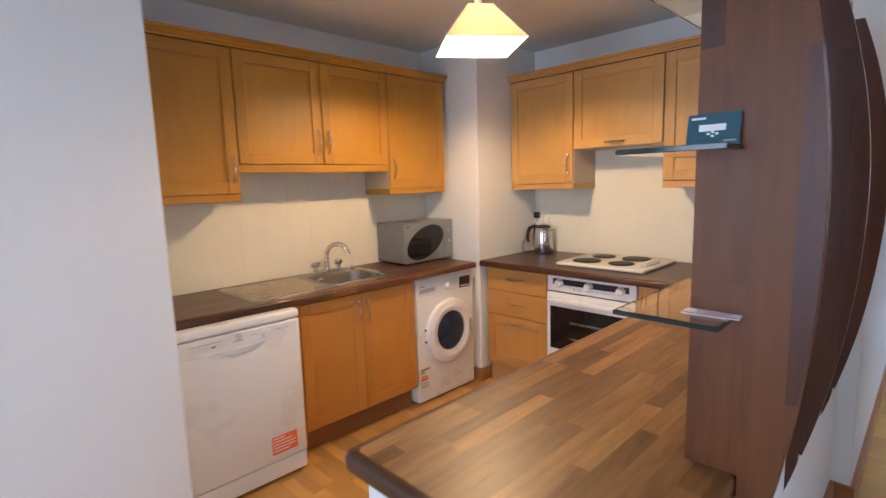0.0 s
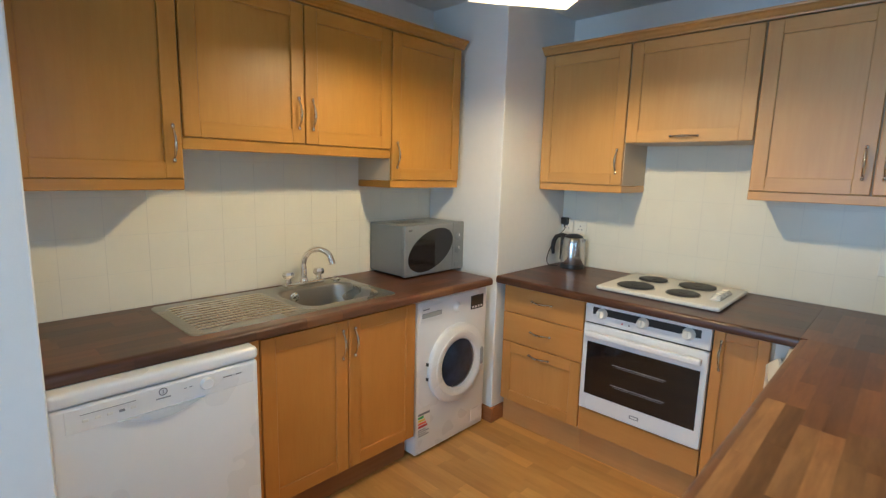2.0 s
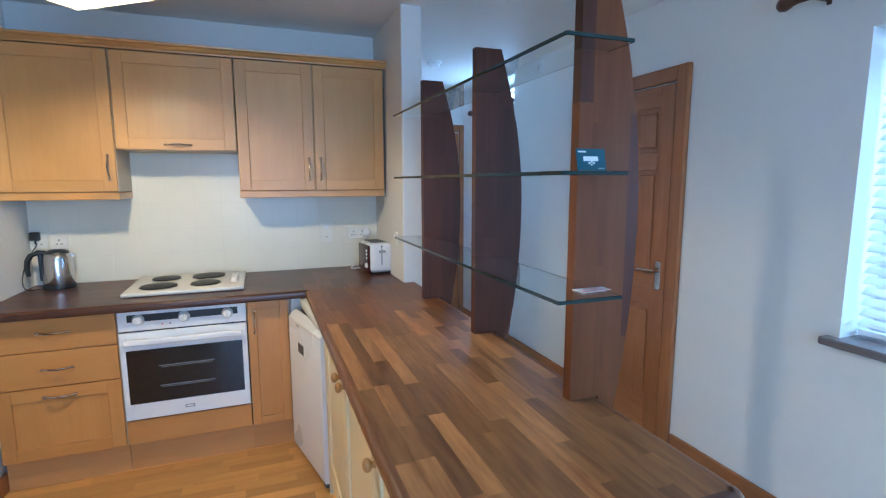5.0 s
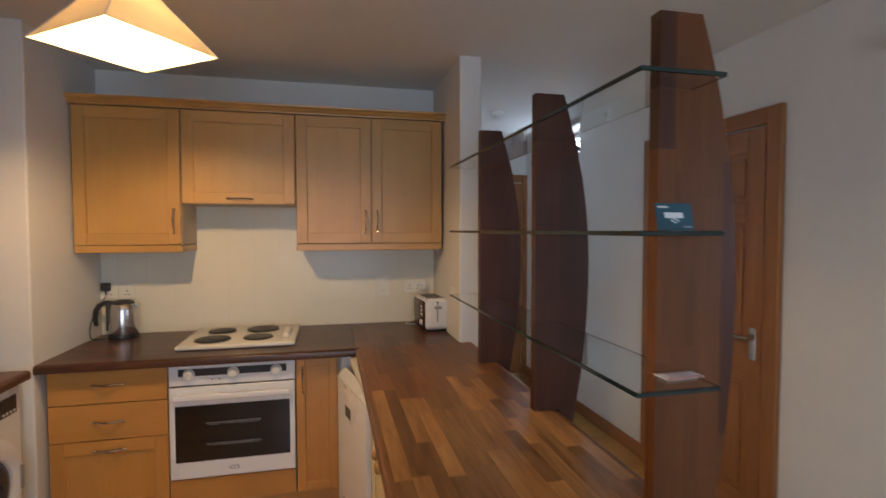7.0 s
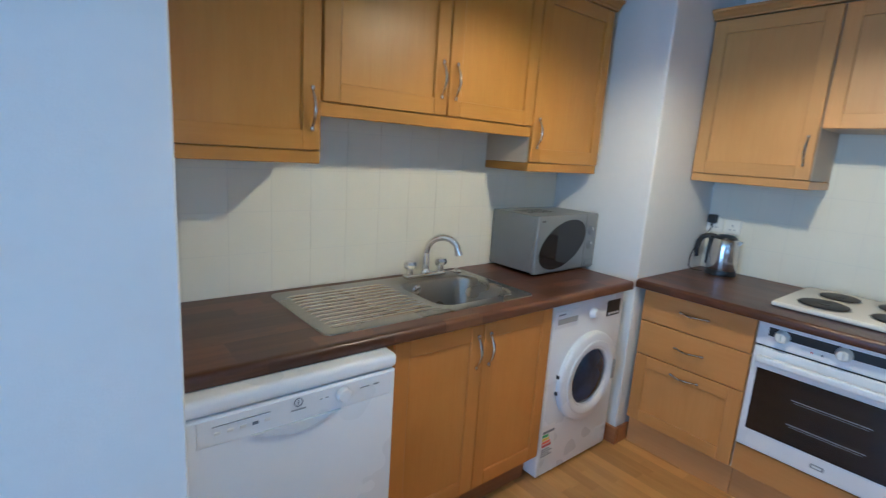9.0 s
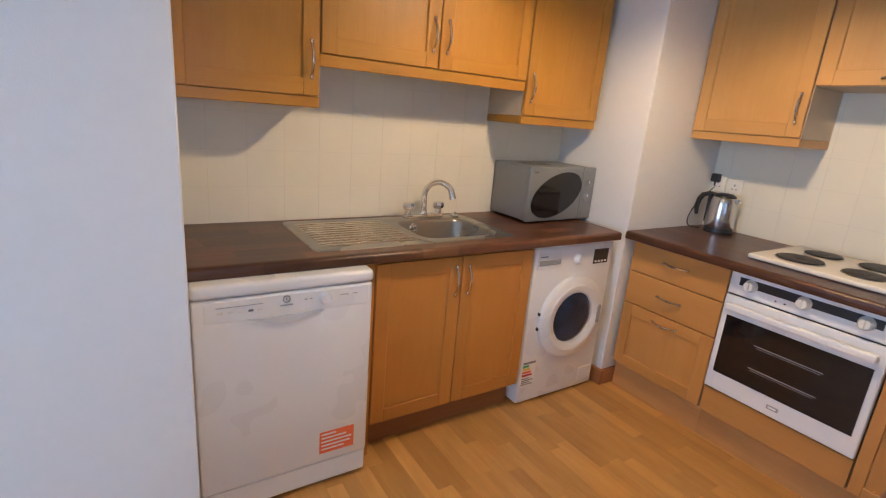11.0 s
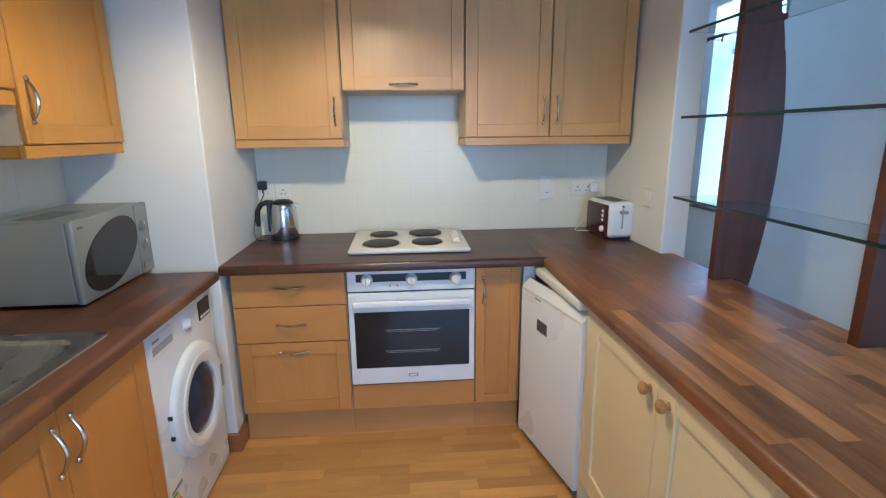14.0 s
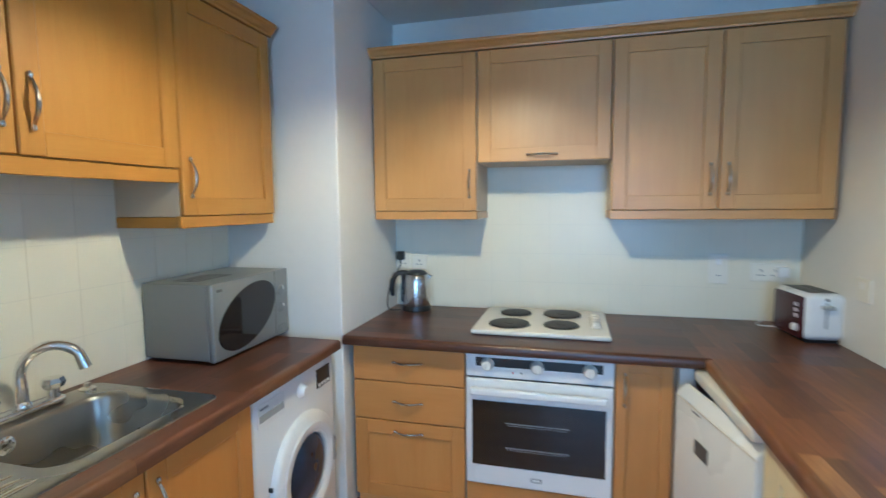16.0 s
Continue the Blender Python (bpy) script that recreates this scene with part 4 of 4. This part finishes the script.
def cable(name, pts, label):
    bm = bmesh.new()
    ps = [Vector(p) for p in pts]
    fine = []
    for i in range(len(ps) - 1):
        p0, p1, p2, p3 = ps[max(i - 1, 0)], ps[i], ps[i + 1], ps[min(i + 2, len(ps) - 1)]
        for k in range(6):
            t = k / 6
            fine.append(0.5 * (2 * p1 + (p2 - p0) * t + (2 * p0 - 5 * p1 + 4 * p2 - p3) * t * t + (3 * p1 - p0 - 3 * p2 + p3) * t ** 3))
    fine.append(ps[-1])
    return solid(name, tube(bm, fine, 0.0029, 6), M_BLACK if "black" in label else M_PAPER, label, "cable", True)


# ---- toaster ----
ts = thing("toaster", pose(3.178, 0.474, TOP, 0, 0, 185) @ Matrix.Diagonal((1.07, 1.07, 1.06, 1)), "white two-slice toaster with a maroon side", "toaster")
part("body", boxed(0.0, 0.004, 0.012, 0.240, 0.142, 0.192, 0.026, 4), M_WHITE, ts, smooth=True)
sp = part("side_panel", boxed(0.012, -0.004, 0.014, 0.226, 0.014, 0.176, 0.010, 3), M_MAROON, ts, "glossy maroon side panel", True)
for i in range(3):
    part("button", lathe(bmesh.new(), [(0, 0.005), (0.007, 0.004), (0.008, 0)], Matrix.Translation((0.19, -0.0035, 0.10 + i * 0.022)) @ AX_Y, 14), M_PAPER, sp, smooth=True)
part("browning_dial", lathe(bmesh.new(), [(0, 0.012), (0.013, 0.011), (0.016, 0.0)], Matrix.Translation((0.19, -0.0035, 0.055)) @ AX_Y, 18), M_PAPER, sp, smooth=True)
part("lever_slot", boxed(0.2395, 0.070, 0.06, 0.2408, 0.078, 0.160), M_GREY, ts)
part("browning_knob", lathe(bmesh.new(), [(0, 0.008), (0.005, 0.007), (0.006, 0)], Matrix.Translation((0.2395, 0.074, 0.170)) @ Matrix.Rotation(radians(90), 4, "Y"), 12), M_DGREY, ts, smooth=True)
part("lever", boxed(0.239, 0.055, 0.135, 0.263, 0.093, 0.150, 0.004, 2), M_GREY, ts, "grey push lever")
for y in (0.040, 0.088):
    part("slot", boxed(0.03, y - 0.004, 0.1912, 0.205, y + 0.024, 0.1935), M_BLACK, ts, "dark bread slot")
part("top_plate", boxed(0.022, 0.026, 0.1895, 0.214, 0.124, 0.1922, 0.001), M_DGREY, ts, "dark sheet for the shaded recess in the top")
part("foot_frame", boxed(0.02, 0.02, 0.0, 0.215, 0.135, 0.014), M_BLACK, ts)

# ---- sockets and switches ----


def wall_plate(m, w, label, holes=0, rockers=0):
    top = thing("wall_socket" if holes else "wall_switch", m, label, "socket" if holes else "switch", "electrical plates")
    pl = part("plate", boxed(-w / 2, -0.009, -0.043, w / 2, 0.0, 0.043, 0.003, 2), M_PLATEWHITE, top)
    for i in range(holes):
        c = (i - (holes - 1) / 2) * 0.06
        for dx, dz, hw, hh in ((0, 0.008, 0.003, 0.006), (-0.011, -0.014, 0.005, 0.0028), (0.011, -0.014, 0.005, 0.0028)):
            part("pin_hole", boxed(c + dx - hw, -0.0098, dz - hh, c + dx + hw, -0.0085, dz + hh), M_INK, pl)
    for i in range(rockers):
        c = (i - (rockers - 1) / 2) * 0.05
        part("rocker", boxed(c - 0.008, -0.013, 0.016 - 0.012, c + 0.008, -0.0085, 0.016 + 0.014, 0.002), M_WHITE, pl)
    return top


FE = E - 0.008


def on_e(y, z):
    return pose(FE, y, z, 0, 0, -90)


wall_plate(on_e(2.278, 1.163), 0.086, "white single socket with the kettle's plug", 1)
wall_plate(on_e(2.182, 1.160), 0.086, "white single socket behind the kettle", 1)
wall_plate(on_e(0.450, 1.146), 0.146, "white double socket above the toaster", 2, 0)
wall_plate(pose(2.805, 0.31, 1.153, 0, 0, 180), 0.086, "white switch plate on the wall end", 0, 1)
ck = thing("wall_switch", on_e(0.663, 1.158), "tall white cooker switch plate on the tiles", "switch", "electrical plates")
pl = part("plate", boxed(-0.043, -0.009, -0.073, 0.043, 0.0, 0.073, 0.003, 2), M_PLATEWHITE, ck)
part("rocker", boxed(-0.012, -0.013, 0.02, 0.012, -0.0085, 0.05, 0.002), M_WHITE, pl)
part("pin_hole", boxed(-0.008, -0.0098, -0.035, 0.008, -0.0085, -0.031), M_INK, pl)


def plug(m, mat, label):
    top = thing("plug", m, label, "plug")
    part("casing", boxed(-0.024, -0.030, -0.024, 0.024, 0.0, 0.024, 0.006, 2), mat, top)
    part("flex_sleeve", tube(bmesh.new(), [(0, -0.016, -0.022), (0, -0.016, -0.045)], [0.006, 0.004], 8), mat, top)


plug(pose(FE - 0.0095, 2.288, 1.196, 0, 0, -90), M_BLACK, "black mains plug of the kettle")
plug(pose(FE - 0.0095, 0.395, 1.150, 0, 0, -90), M_PAPER, "white mains plug of the toaster")
cable("kettle_cable", [(FE - 0.026, 2.284, 1.145), (3.26, 2.300, 1.10), (3.18, 2.308, 1.03), (3.135, 2.306, 0.965), (3.13, 2.290, 0.922), (3.16, 2.240, 0.917)], "black mains cable of the kettle")
cable("toaster_cable", [(FE - 0.025, 0.400, 1.11), (3.30, 0.41, 1.02), (3.27, 0.47, 0.94), (3.22, 0.52, 0.916), (3.19, 0.47, 0.917), (3.17, 0.41, 0.925)], "white mains cable of the toaster")

# ---- shelving on the peninsula ----
sh = thing("shelving_unit", pose(0, 0, TOP), "mahogany and glass shelving unit standing on the peninsula", "shelves")
UPS = (0.962, 1.592, 2.211)
Y_N, Z_T, Z_L = 0.328, 1.980, 0.56


def s_edge(z):
    return 0.130 + (0.285 if z > 1.40 else 0.185) * (z - 1.40) ** 2


def upright_stave(bm, x0, x1, ya, yb, za, zb):
    """One upright stave between ya and yb, cut off by the curved back edge."""
    zs = [za + (zb - za) * i / 12 for i in range(13)]
    cut = [(max(ya, s_edge(z)), z - TOP) for z in zs if s_edge(z) < yb - 0.003]
    if len(cut) > 1:
        outline = cut + [(yb, cut[-1][1]), (yb, cut[0][1])]
        prism(bm, outline, Matrix(((0, 0, 1, x0), (1, 0, 0, 0), (0, 1, 0, 0), (0, 0, 0, 1))), x1 - x0)
    return len(cut) > 1


ru = random.Random(12)
for x in UPS:
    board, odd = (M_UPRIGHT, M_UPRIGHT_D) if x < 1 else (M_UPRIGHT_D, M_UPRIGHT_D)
    bm = bmesh.new()
    upright_stave(bm, x + 0.002, x + 0.030, 0.10, Y_N - 0.002, TOP, Z_T - 0.002)
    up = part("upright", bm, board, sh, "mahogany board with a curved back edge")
    bm = bmesh.new()
    upright_stave(bm, x, x + 0.032, 0.2358, 0.2872, 0.44, TOP - 0.042)
    part("stave", bm, board, up)
    ys = [0.100, 0.168, 0.2355, 0.288, Y_N]
    for k, (ya, yb) in enumerate(zip(ys, ys[1:])):
        z = Z_L if k < 2 else TOP
        while z < Z_T - 0.01:
            z2 = z + ru.uniform(0.30, 0.75)
            if Z_T - z2 < 0.15:
                z2 = Z_T
            bm = bmesh.new()
            if upright_stave(bm, x, x + 0.032, ya + 0.00003, yb - 0.00003, z + 0.00003, z2 - 0.00003):
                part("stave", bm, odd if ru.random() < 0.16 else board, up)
            else:
                bm.free()
            z = z2
for z in (1.213, 1.519, 1.824):
    gs = part("glass_shelf", boxed(0.866, 0.252, z - TOP - 0.005, 2.352, 0.438, z - TOP + 0.005, 0.0015), M_SHELF_GLASS, sh, "clear green-edged glass shelf")
    gs.visible_shadow = False
    for x0, y0, x1, y1 in ((0.866, 0.4375, 2.352, 0.4388), (0.866, 0.2512, 2.352, 0.2525), (0.8652, 0.252, 0.8665, 0.438), (2.3515, 0.252, 2.3528, 0.438)):
        part("polished_edge", boxed(x0, y0, z - TOP - 0.004, x1, y1, z - TOP + 0.004), M_GLASS_EDGE, gs)

cd = thing("printed_card", pose(0.944, 0.341, 1.5245), "teal printed card leaning on the upright above the glass shelf", "card")
LEAN_CARD = Matrix.Rotation(radians(12), 3, "Y")


def on_card(y0, z0, y1, z1, mat, name, parent, x0=-0.0012, x1=-0.0007):
    bm = boxed(x0, -y1, z0, x1, -y0, z1)
    bmesh.ops.rotate(bm, verts=bm.verts, cent=(0, 0, 0), matrix=LEAN_CARD)
    return part(name, bm, mat, parent)


c = on_card(0.0, 0.0, 0.087, 0.058, M_TEAL, "card", cd, -0.0006, 0.0006)
on_card(0.020, 0.026, 0.064, 0.038, M_PAPER, "printed_panel", c)
for y, z in ((0.034, 0.019), (0.041, 0.015), (0.048, 0.019), (0.041, 0.022)):
    on_card(y, z, y + 0.005, z + 0.004, M_PAPER, "printed_mark", c)
on_card(0.006, 0.048, 0.030, 0.052, M_PAPER, "printed_line", c)
on_card(0.062, 0.006, 0.082, 0.009, M_GREY, "printed_line", c)
lf = thing("leaflet", pose(0.944, 0.332, 1.2185, 0, 0, 4), "small pink and white leaflet on the glass shelf", "leaflet")
p = part("paper", boxed(-0.024, -0.094, 0.0, 0.018, 0.0, 0.0015), M_PAPER, lf)
part("printed_bar", boxed(-0.023, -0.092, 0.0012, -0.017, -0.002, 0.0019), M_RED, p)
for i in range(3):
    part("printed_line", boxed(-0.010 + i * 0.009, -0.080, 0.0012, -0.007 + i * 0.009, -0.02, 0.0019), M_RED if i == 1 else M_GREY, p)

# ---- pendant lamp ----
pn = thing("pendant_lamp", pose(1.866, 1.633, 0, 0, 0, -37), "square cream fabric pendant lampshade, lit", "lamp")
part("ceiling_rose", lathe(bmesh.new(), [(0.045, CEIL - 0.001), (0.045, CEIL - 0.012), (0.03, CEIL - 0.028), (0.008, CEIL - 0.032)], Matrix(), 24), M_PAPER, pn, smooth=True)
part("cord", tube(bmesh.new(), [(0, 0, CEIL - 0.03), (0, 0, 2.335)], 0.004, 8), M_PAPER, pn)
part("lamp_holder", lathe(bmesh.new(), [(0.008, 2.341), (0.018, 2.331), (0.02, 2.281), (0.015, 2.276)], Matrix(), 16), M_PAPER, pn, smooth=True)
b0, b1, z0, z1 = 0.190, 0.060, 2.118, 2.300
bm = bmesh.new()
rings = []
for inset in (0.0, 0.0025):
    lo = [bm.verts.new((sx * (b0 - inset), sy * (b0 - inset), z0)) for sx, sy in ((-1, -1), (1, -1), (1, 1), (-1, 1))]
    hi = [bm.verts.new((sx * (b1 - inset), sy * (b1 - inset), z1)) for sx, sy in ((-1, -1), (1, -1), (1, 1), (-1, 1))]
    rings.append((lo, hi))
for i in range(4):
    j = (i + 1) % 4
    (la, ha), (lb_, hb_) = rings
    bm.faces.new((la[i], la[j], ha[j], ha[i]))
    bm.faces.new((lb_[j], lb_[i], hb_[i], hb_[j]))
    bm.faces.new((la[j], la[i], lb_[i], lb_[j]))
    bm.faces.new((ha[i], ha[j], hb_[j], hb_[i]))
shd = part("shade", bm, M_SHADE, pn, "cream fabric on a square frame")
for i, (sx, sy) in enumerate(((-1, -1), (1, -1), (1, 1), (-1, 1))):
    part("frame_wire", tube(bmesh.new(), [(sx * b0, sy * b0, z0), (sx * b1, sy * b1, z1)], 0.0022, 6), M_PAPER, shd)
part("spider", box(boxed(-b1, -0.002, z1 - 0.006, b1, 0.002, z1 - 0.002), -0.002, -b1, z1 - 0.006, 0.002, b1, z1 - 0.002), M_PAPER, shd)
part("bulb", lathe(bmesh.new(), [(0.013, 2.294), (0.016, 2.286), (0.028, 2.270), (0.030, 2.257), (0.022, 2.243), (0, 2.237)], Matrix(), 20), M_BULB, pn, "glowing bulb", True)

sd = thing("smoke_alarm", pose(3.82, -0.31, CEIL), "white round smoke alarm on the ceiling", "smoke alarm")
part("base", lathe(bmesh.new(), [(0, 0), (0.055, 0), (0.054, -0.018), (0.05, -0.022)], Matrix(), 28), M_PAPER, sd, smooth=True)
part("cap", lathe(bmesh.new(), [(0.04, -0.020), (0.042, -0.034), (0.03, -0.046), (0, -0.049)], Matrix(), 28), M_WHITE, sd, smooth=True)

sn = thing("alarm_sensor", pose(3.33, S, 2.385), "small white alarm sensor high on the wall", "sensor")
part("housing", boxed(-0.026, 0.0, -0.045, 0.026, 0.038, 0.045, 0.010, 3), M_PAPER, sn, smooth=True)
part("lens", boxed(-0.016, 0.036, -0.024, 0.016, 0.0405, 0.008, 0.004, 2), M_GREY, sn, "pale grey lens")

# ---- worktops ----
CUBE = bmesh.new()
bmesh.ops.create_cube(CUBE, size=1.0)


def stave_mesh(name, mat):
    return mesh_of(name, CUBE.copy(), mat)


def piece(name, me, lo, hi, parent, tilt=None):
    ob = bpy.data.objects.new(name, me)
    scene.collection.objects.link(ob)
    ob.parent = parent
    ob.matrix_basis = Matrix.LocRotScale([(p + q) / 2 for p, q in zip(lo, hi)], tilt, [q - p for p, q in zip(lo, hi)])
    return ob


def nosing(length, m, mats, parent, rng):
    """Rounded front edge, 0.024 deep, its outer face at local y = 0, of staves end to end."""
    prof = [(0.0242, 0.0), (0.0242, -0.041), (0.006, -0.041), (0.0015, -0.038), (0.0, -0.033), (0.0, -0.012), (0.0025, -0.006), (0.007, -0.002), (0.014, 0.0)]
    turn = Matrix(((0, 0, 1, 0), (1, 0, 0, 0), (0, 1, 0, 0), (0, 0, 0, 1)))
    u = 0.0
    while u < length - 0.001:
        v = u + rng.uniform(0.16, 0.48)
        if length - v < 0.10:
            v = length
        part("edge_stave", prism(bmesh.new(), prof, m @ Matrix.Translation((u, 0, 0)) @ turn, v - u), rng.choice(mats), parent, smooth=True)
        u = v


def staves(me, x0, y0, x1, y1, along, parent, rng, width, skip=None, tone=None):
    """Glued wooden staves of uneven length with hairline joints."""
    g = 0.00008
    lo, hi, a0, a1 = (y0, y1, x0, x1) if along == "x" else (x0, x1, y0, y1)
    rows = max(1, round((hi - lo) / width))
    w = (hi - lo) / rows
    for r in range(rows):
        u = a0 - rng.uniform(0, 0.25)
        while u < a1 - 0.001:
            v = u + rng.uniform(0.14, 0.46)
            p, q = max(u, a0), min(v, a1)
            if a1 - v < 0.05:
                q = v = a1
            if q - p > 0.003:
                b0_, b1_ = lo + r * w + g, lo + (r + 1) * w - g
                bits = [(p, q)]
                if skip and along == "x" and b1_ > skip[1] and b0_ < skip[3]:
                    bits = [(p, min(q, skip[0])), (max(p, skip[2]), q)]
                for p_, q_ in bits:
                    if q_ - p_ > 0.004:
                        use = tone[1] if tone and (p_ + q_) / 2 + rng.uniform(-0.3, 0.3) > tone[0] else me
                        top = TOP - rng.uniform(0, 0.00025)
                        if along == "x":
                            piece("stave", use, (p_ + g, b0_, TOP - 0.006), (q_ - g, b1_, top), parent)
                        else:
                            piece("stave", use, (b0_, p_ + g, TOP - 0.006), (b1_, q_ - g, top), parent)
            u = v


rng = random.Random(4)
ZB = TOP - 0.041
# along the sink wall
wt = thing("worktop", pose(0, 0, 0), "dark brown hardwood worktop with a sink let in", "worktop")
fy = 2.295
bm = bmesh.new()
for x0, y0, x1, y1 in ((JOG_X + 0.002, fy + 0.02, BX0 - 0.004, N - 0.002), (BX1 + 0.004, fy + 0.02, 2.558, N - 0.002), (BX0 - 0.004, fy + 0.02, BX1 + 0.004, BY0 - 0.004), (BX0 - 0.004, BY1 + 0.004, BX1 + 0.004, N - 0.002)):
    box(bm, x0, y0, ZB, x1, y1, TOP - 0.005)
part("core", bm, M_EDGE_X, wt)
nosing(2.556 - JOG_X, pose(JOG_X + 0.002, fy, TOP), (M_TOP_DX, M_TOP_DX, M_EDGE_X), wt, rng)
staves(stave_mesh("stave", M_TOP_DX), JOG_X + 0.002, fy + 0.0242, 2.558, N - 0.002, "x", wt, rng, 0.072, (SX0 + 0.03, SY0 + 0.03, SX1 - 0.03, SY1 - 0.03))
# along the cooker wall
wt = thing("worktop", pose(0, 0, 0), "dark brown hardwood worktop around the hob", "worktop")
fx = 2.622
PN, PS, PW = 0.874, 0.238, 0.505
part("core", boxed(fx + 0.02, PN, ZB, E - 0.002, PY - 0.002, TOP - 0.005), M_EDGE_Y, wt)
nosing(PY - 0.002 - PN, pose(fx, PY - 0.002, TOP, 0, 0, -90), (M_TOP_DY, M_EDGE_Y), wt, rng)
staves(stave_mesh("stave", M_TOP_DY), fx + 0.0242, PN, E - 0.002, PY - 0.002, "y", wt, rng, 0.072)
# peninsula
wt = thing("worktop", pose(0, 0, 0), "brown hardwood peninsula worktop of glued staves", "worktop")
part("core", box(boxed(PW + 0.02, PS + 0.02, ZB, 2.638, PN - 0.02, TOP - 0.005), 2.638, 0.312, ZB, E - 0.002, PN - 0.001, TOP - 0.005), M_EDGE_X, wt)
nosing(fx - PW - 0.024, pose(fx, PN, TOP, 0, 0, 180), (M_TOP_X, M_TOP_MX, M_TOP_MX, M_EDGE_X), wt, rng)
nosing(2.638 - PW - 0.024, pose(PW + 0.024, PS, TOP), (M_TOP_X, M_TOP_MX, M_EDGE_X), wt, rng)
nosing(PN - PS - 0.048, pose(PW, PN - 0.024, TOP, 0, 0, -90), (M_EDGE_Y,), wt, rng)
for cy, a0 in ((PN - 0.024, 90), (PS + 0.024, 180)):
    bm = bmesh.new()
    lathe(bm, [(0, -0.041), (0.018, -0.041), (0.024, -0.033), (0.024, -0.012), (0.017, -0.002), (0.010, 0.0), (0, 0.0)], Matrix.Translation((PW + 0.024, cy, TOP)), 24)
    part("corner", bm, M_EDGE_X, wt, smooth=True)
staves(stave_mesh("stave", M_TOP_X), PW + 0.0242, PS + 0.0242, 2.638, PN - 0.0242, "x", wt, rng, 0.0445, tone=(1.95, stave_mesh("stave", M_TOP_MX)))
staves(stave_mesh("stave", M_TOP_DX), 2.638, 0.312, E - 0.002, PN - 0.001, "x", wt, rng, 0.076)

# ---- tiles ----


def tile_mesh():
    bm = boxed(-0.5, -0.5, -0.5, 0.5, 0.5, 0.5)
    return mesh_of("tile", bm, M_TILE)


tm = tile_mesh()
P = 0.1525
rt = random.Random(9)
back = setting("splashback_north", boxed(JOG_X + 0.001, N - 0.0076, TOP - 0.003, PX - 0.001, N - 0.0005, 1.66), M_GROUT, "white glazed tile splashback behind the sink", "wall tiles")
x = JOG_X + 0.001
while x < PX - 0.01:
    for r in range(5):
        x1 = min(x + P, PX - 0.001)
        d = rt.uniform(0, 0.00015)
        piece("tile", tm, (x + 0.0008, N - 0.0085 - d, TOP + r * P + 0.0008), (x1 - 0.0008, N - 0.003, min(1.66, TOP + (r + 1) * P) - 0.0008), back, Euler([radians(rt.uniform(-0.18, 0.18)) for _ in range(3)]))
    x += P
back = setting("splashback_east", boxed(E - 0.0076, 0.311, TOP - 0.003, E - 0.0005, PY - 0.001, 1.70), M_GROUT, "white glazed tile splashback behind the hob", "wall tiles")
y = 1.466 - 8 * P
while y < PY - 0.01:
    for r in range(6):
        y0, y1 = max(y, 0.311), min(y + P, PY - 0.001)
        z0 = max(TOP + 0.0, 0.912 + (r - 0.0) * P)
        if z0 < 1.69 and y1 - y0 > 0.01:
            d = rt.uniform(0, 0.00015)
            piece("tile", tm, (E - 0.0085 - d, y0 + 0.0008, z0 + 0.0008), (E - 0.003, y1 - 0.0008, min(1.70, z0 + P) - 0.0008), back, Euler([radians(rt.uniform(-0.18, 0.18)) for _ in range(3)]))
    y += P

# ---- floor boards ----
fl = setting("floor", box(box(boxed(W, S, -0.012, JOG_X + 0.10, 2.19, -0.006), JOG_X + 0.10, S, -0.012, 3.435, N, -0.006), 3.435, S, -0.012, HALL_E, 0.31, -0.006), M_PLINTH_Y, "honey-coloured oak laminate floor boards", "floor")
fm = mesh_of("plank", boxed(-0.5, -0.5, -0.5, 0.5, 0.5, 0.5), M_FLOOR)
rf = random.Random(2)
KX0, KX1, KY0, KY1 = W + 18 * 0.192, W + 30 * 0.192, 0.31, 2.46
x, row = W, 0
while x < HALL_E - 0.001:
    x1 = min(x + 0.192, HALL_E)
    inside = KX0 - 0.01 < x < KX1 - 0.01
    y_end = 2.19 if x1 < JOG_X + 0.10 else N if x < 3.435 else 0.31
    for y_lo, y_hi in (((S, KY0), (KY1, y_end)) if inside else ((S, y_end),)):
        y = y_lo - rf.uniform(0, 1.2)
        while y < y_hi:
            y1 = y + 1.285
            a, c = max(y, y_lo), min(y1, y_hi)
            if c - a > 0.02:
                piece("plank", fm, (x + 0.0004, a + 0.0004, -0.008), (x1 - 0.0004, c - 0.0004, -rf.uniform(0, 0.0003)), fl)
            y = y1
    if inside:
        for k in range(3):
            y = KY0 - rf.uniform(0, 0.3)
            while y < KY1:
                y1 = y + rf.uniform(0.28, 0.52)
                a, c = max(y, KY0), min(y1, KY1)
                g = 0.0005 if k == 0 else 0.00005
                if c - a > 0.02:
                    piece("strip", fm, (x + k * 0.064 + g, a + 0.0002, -0.008), (x + (k + 1) * 0.064 - 0.00005, c - 0.0002, -rf.uniform(0, 0.0002)), fl)
                y = y1
    x += 0.192
CUBE.free()
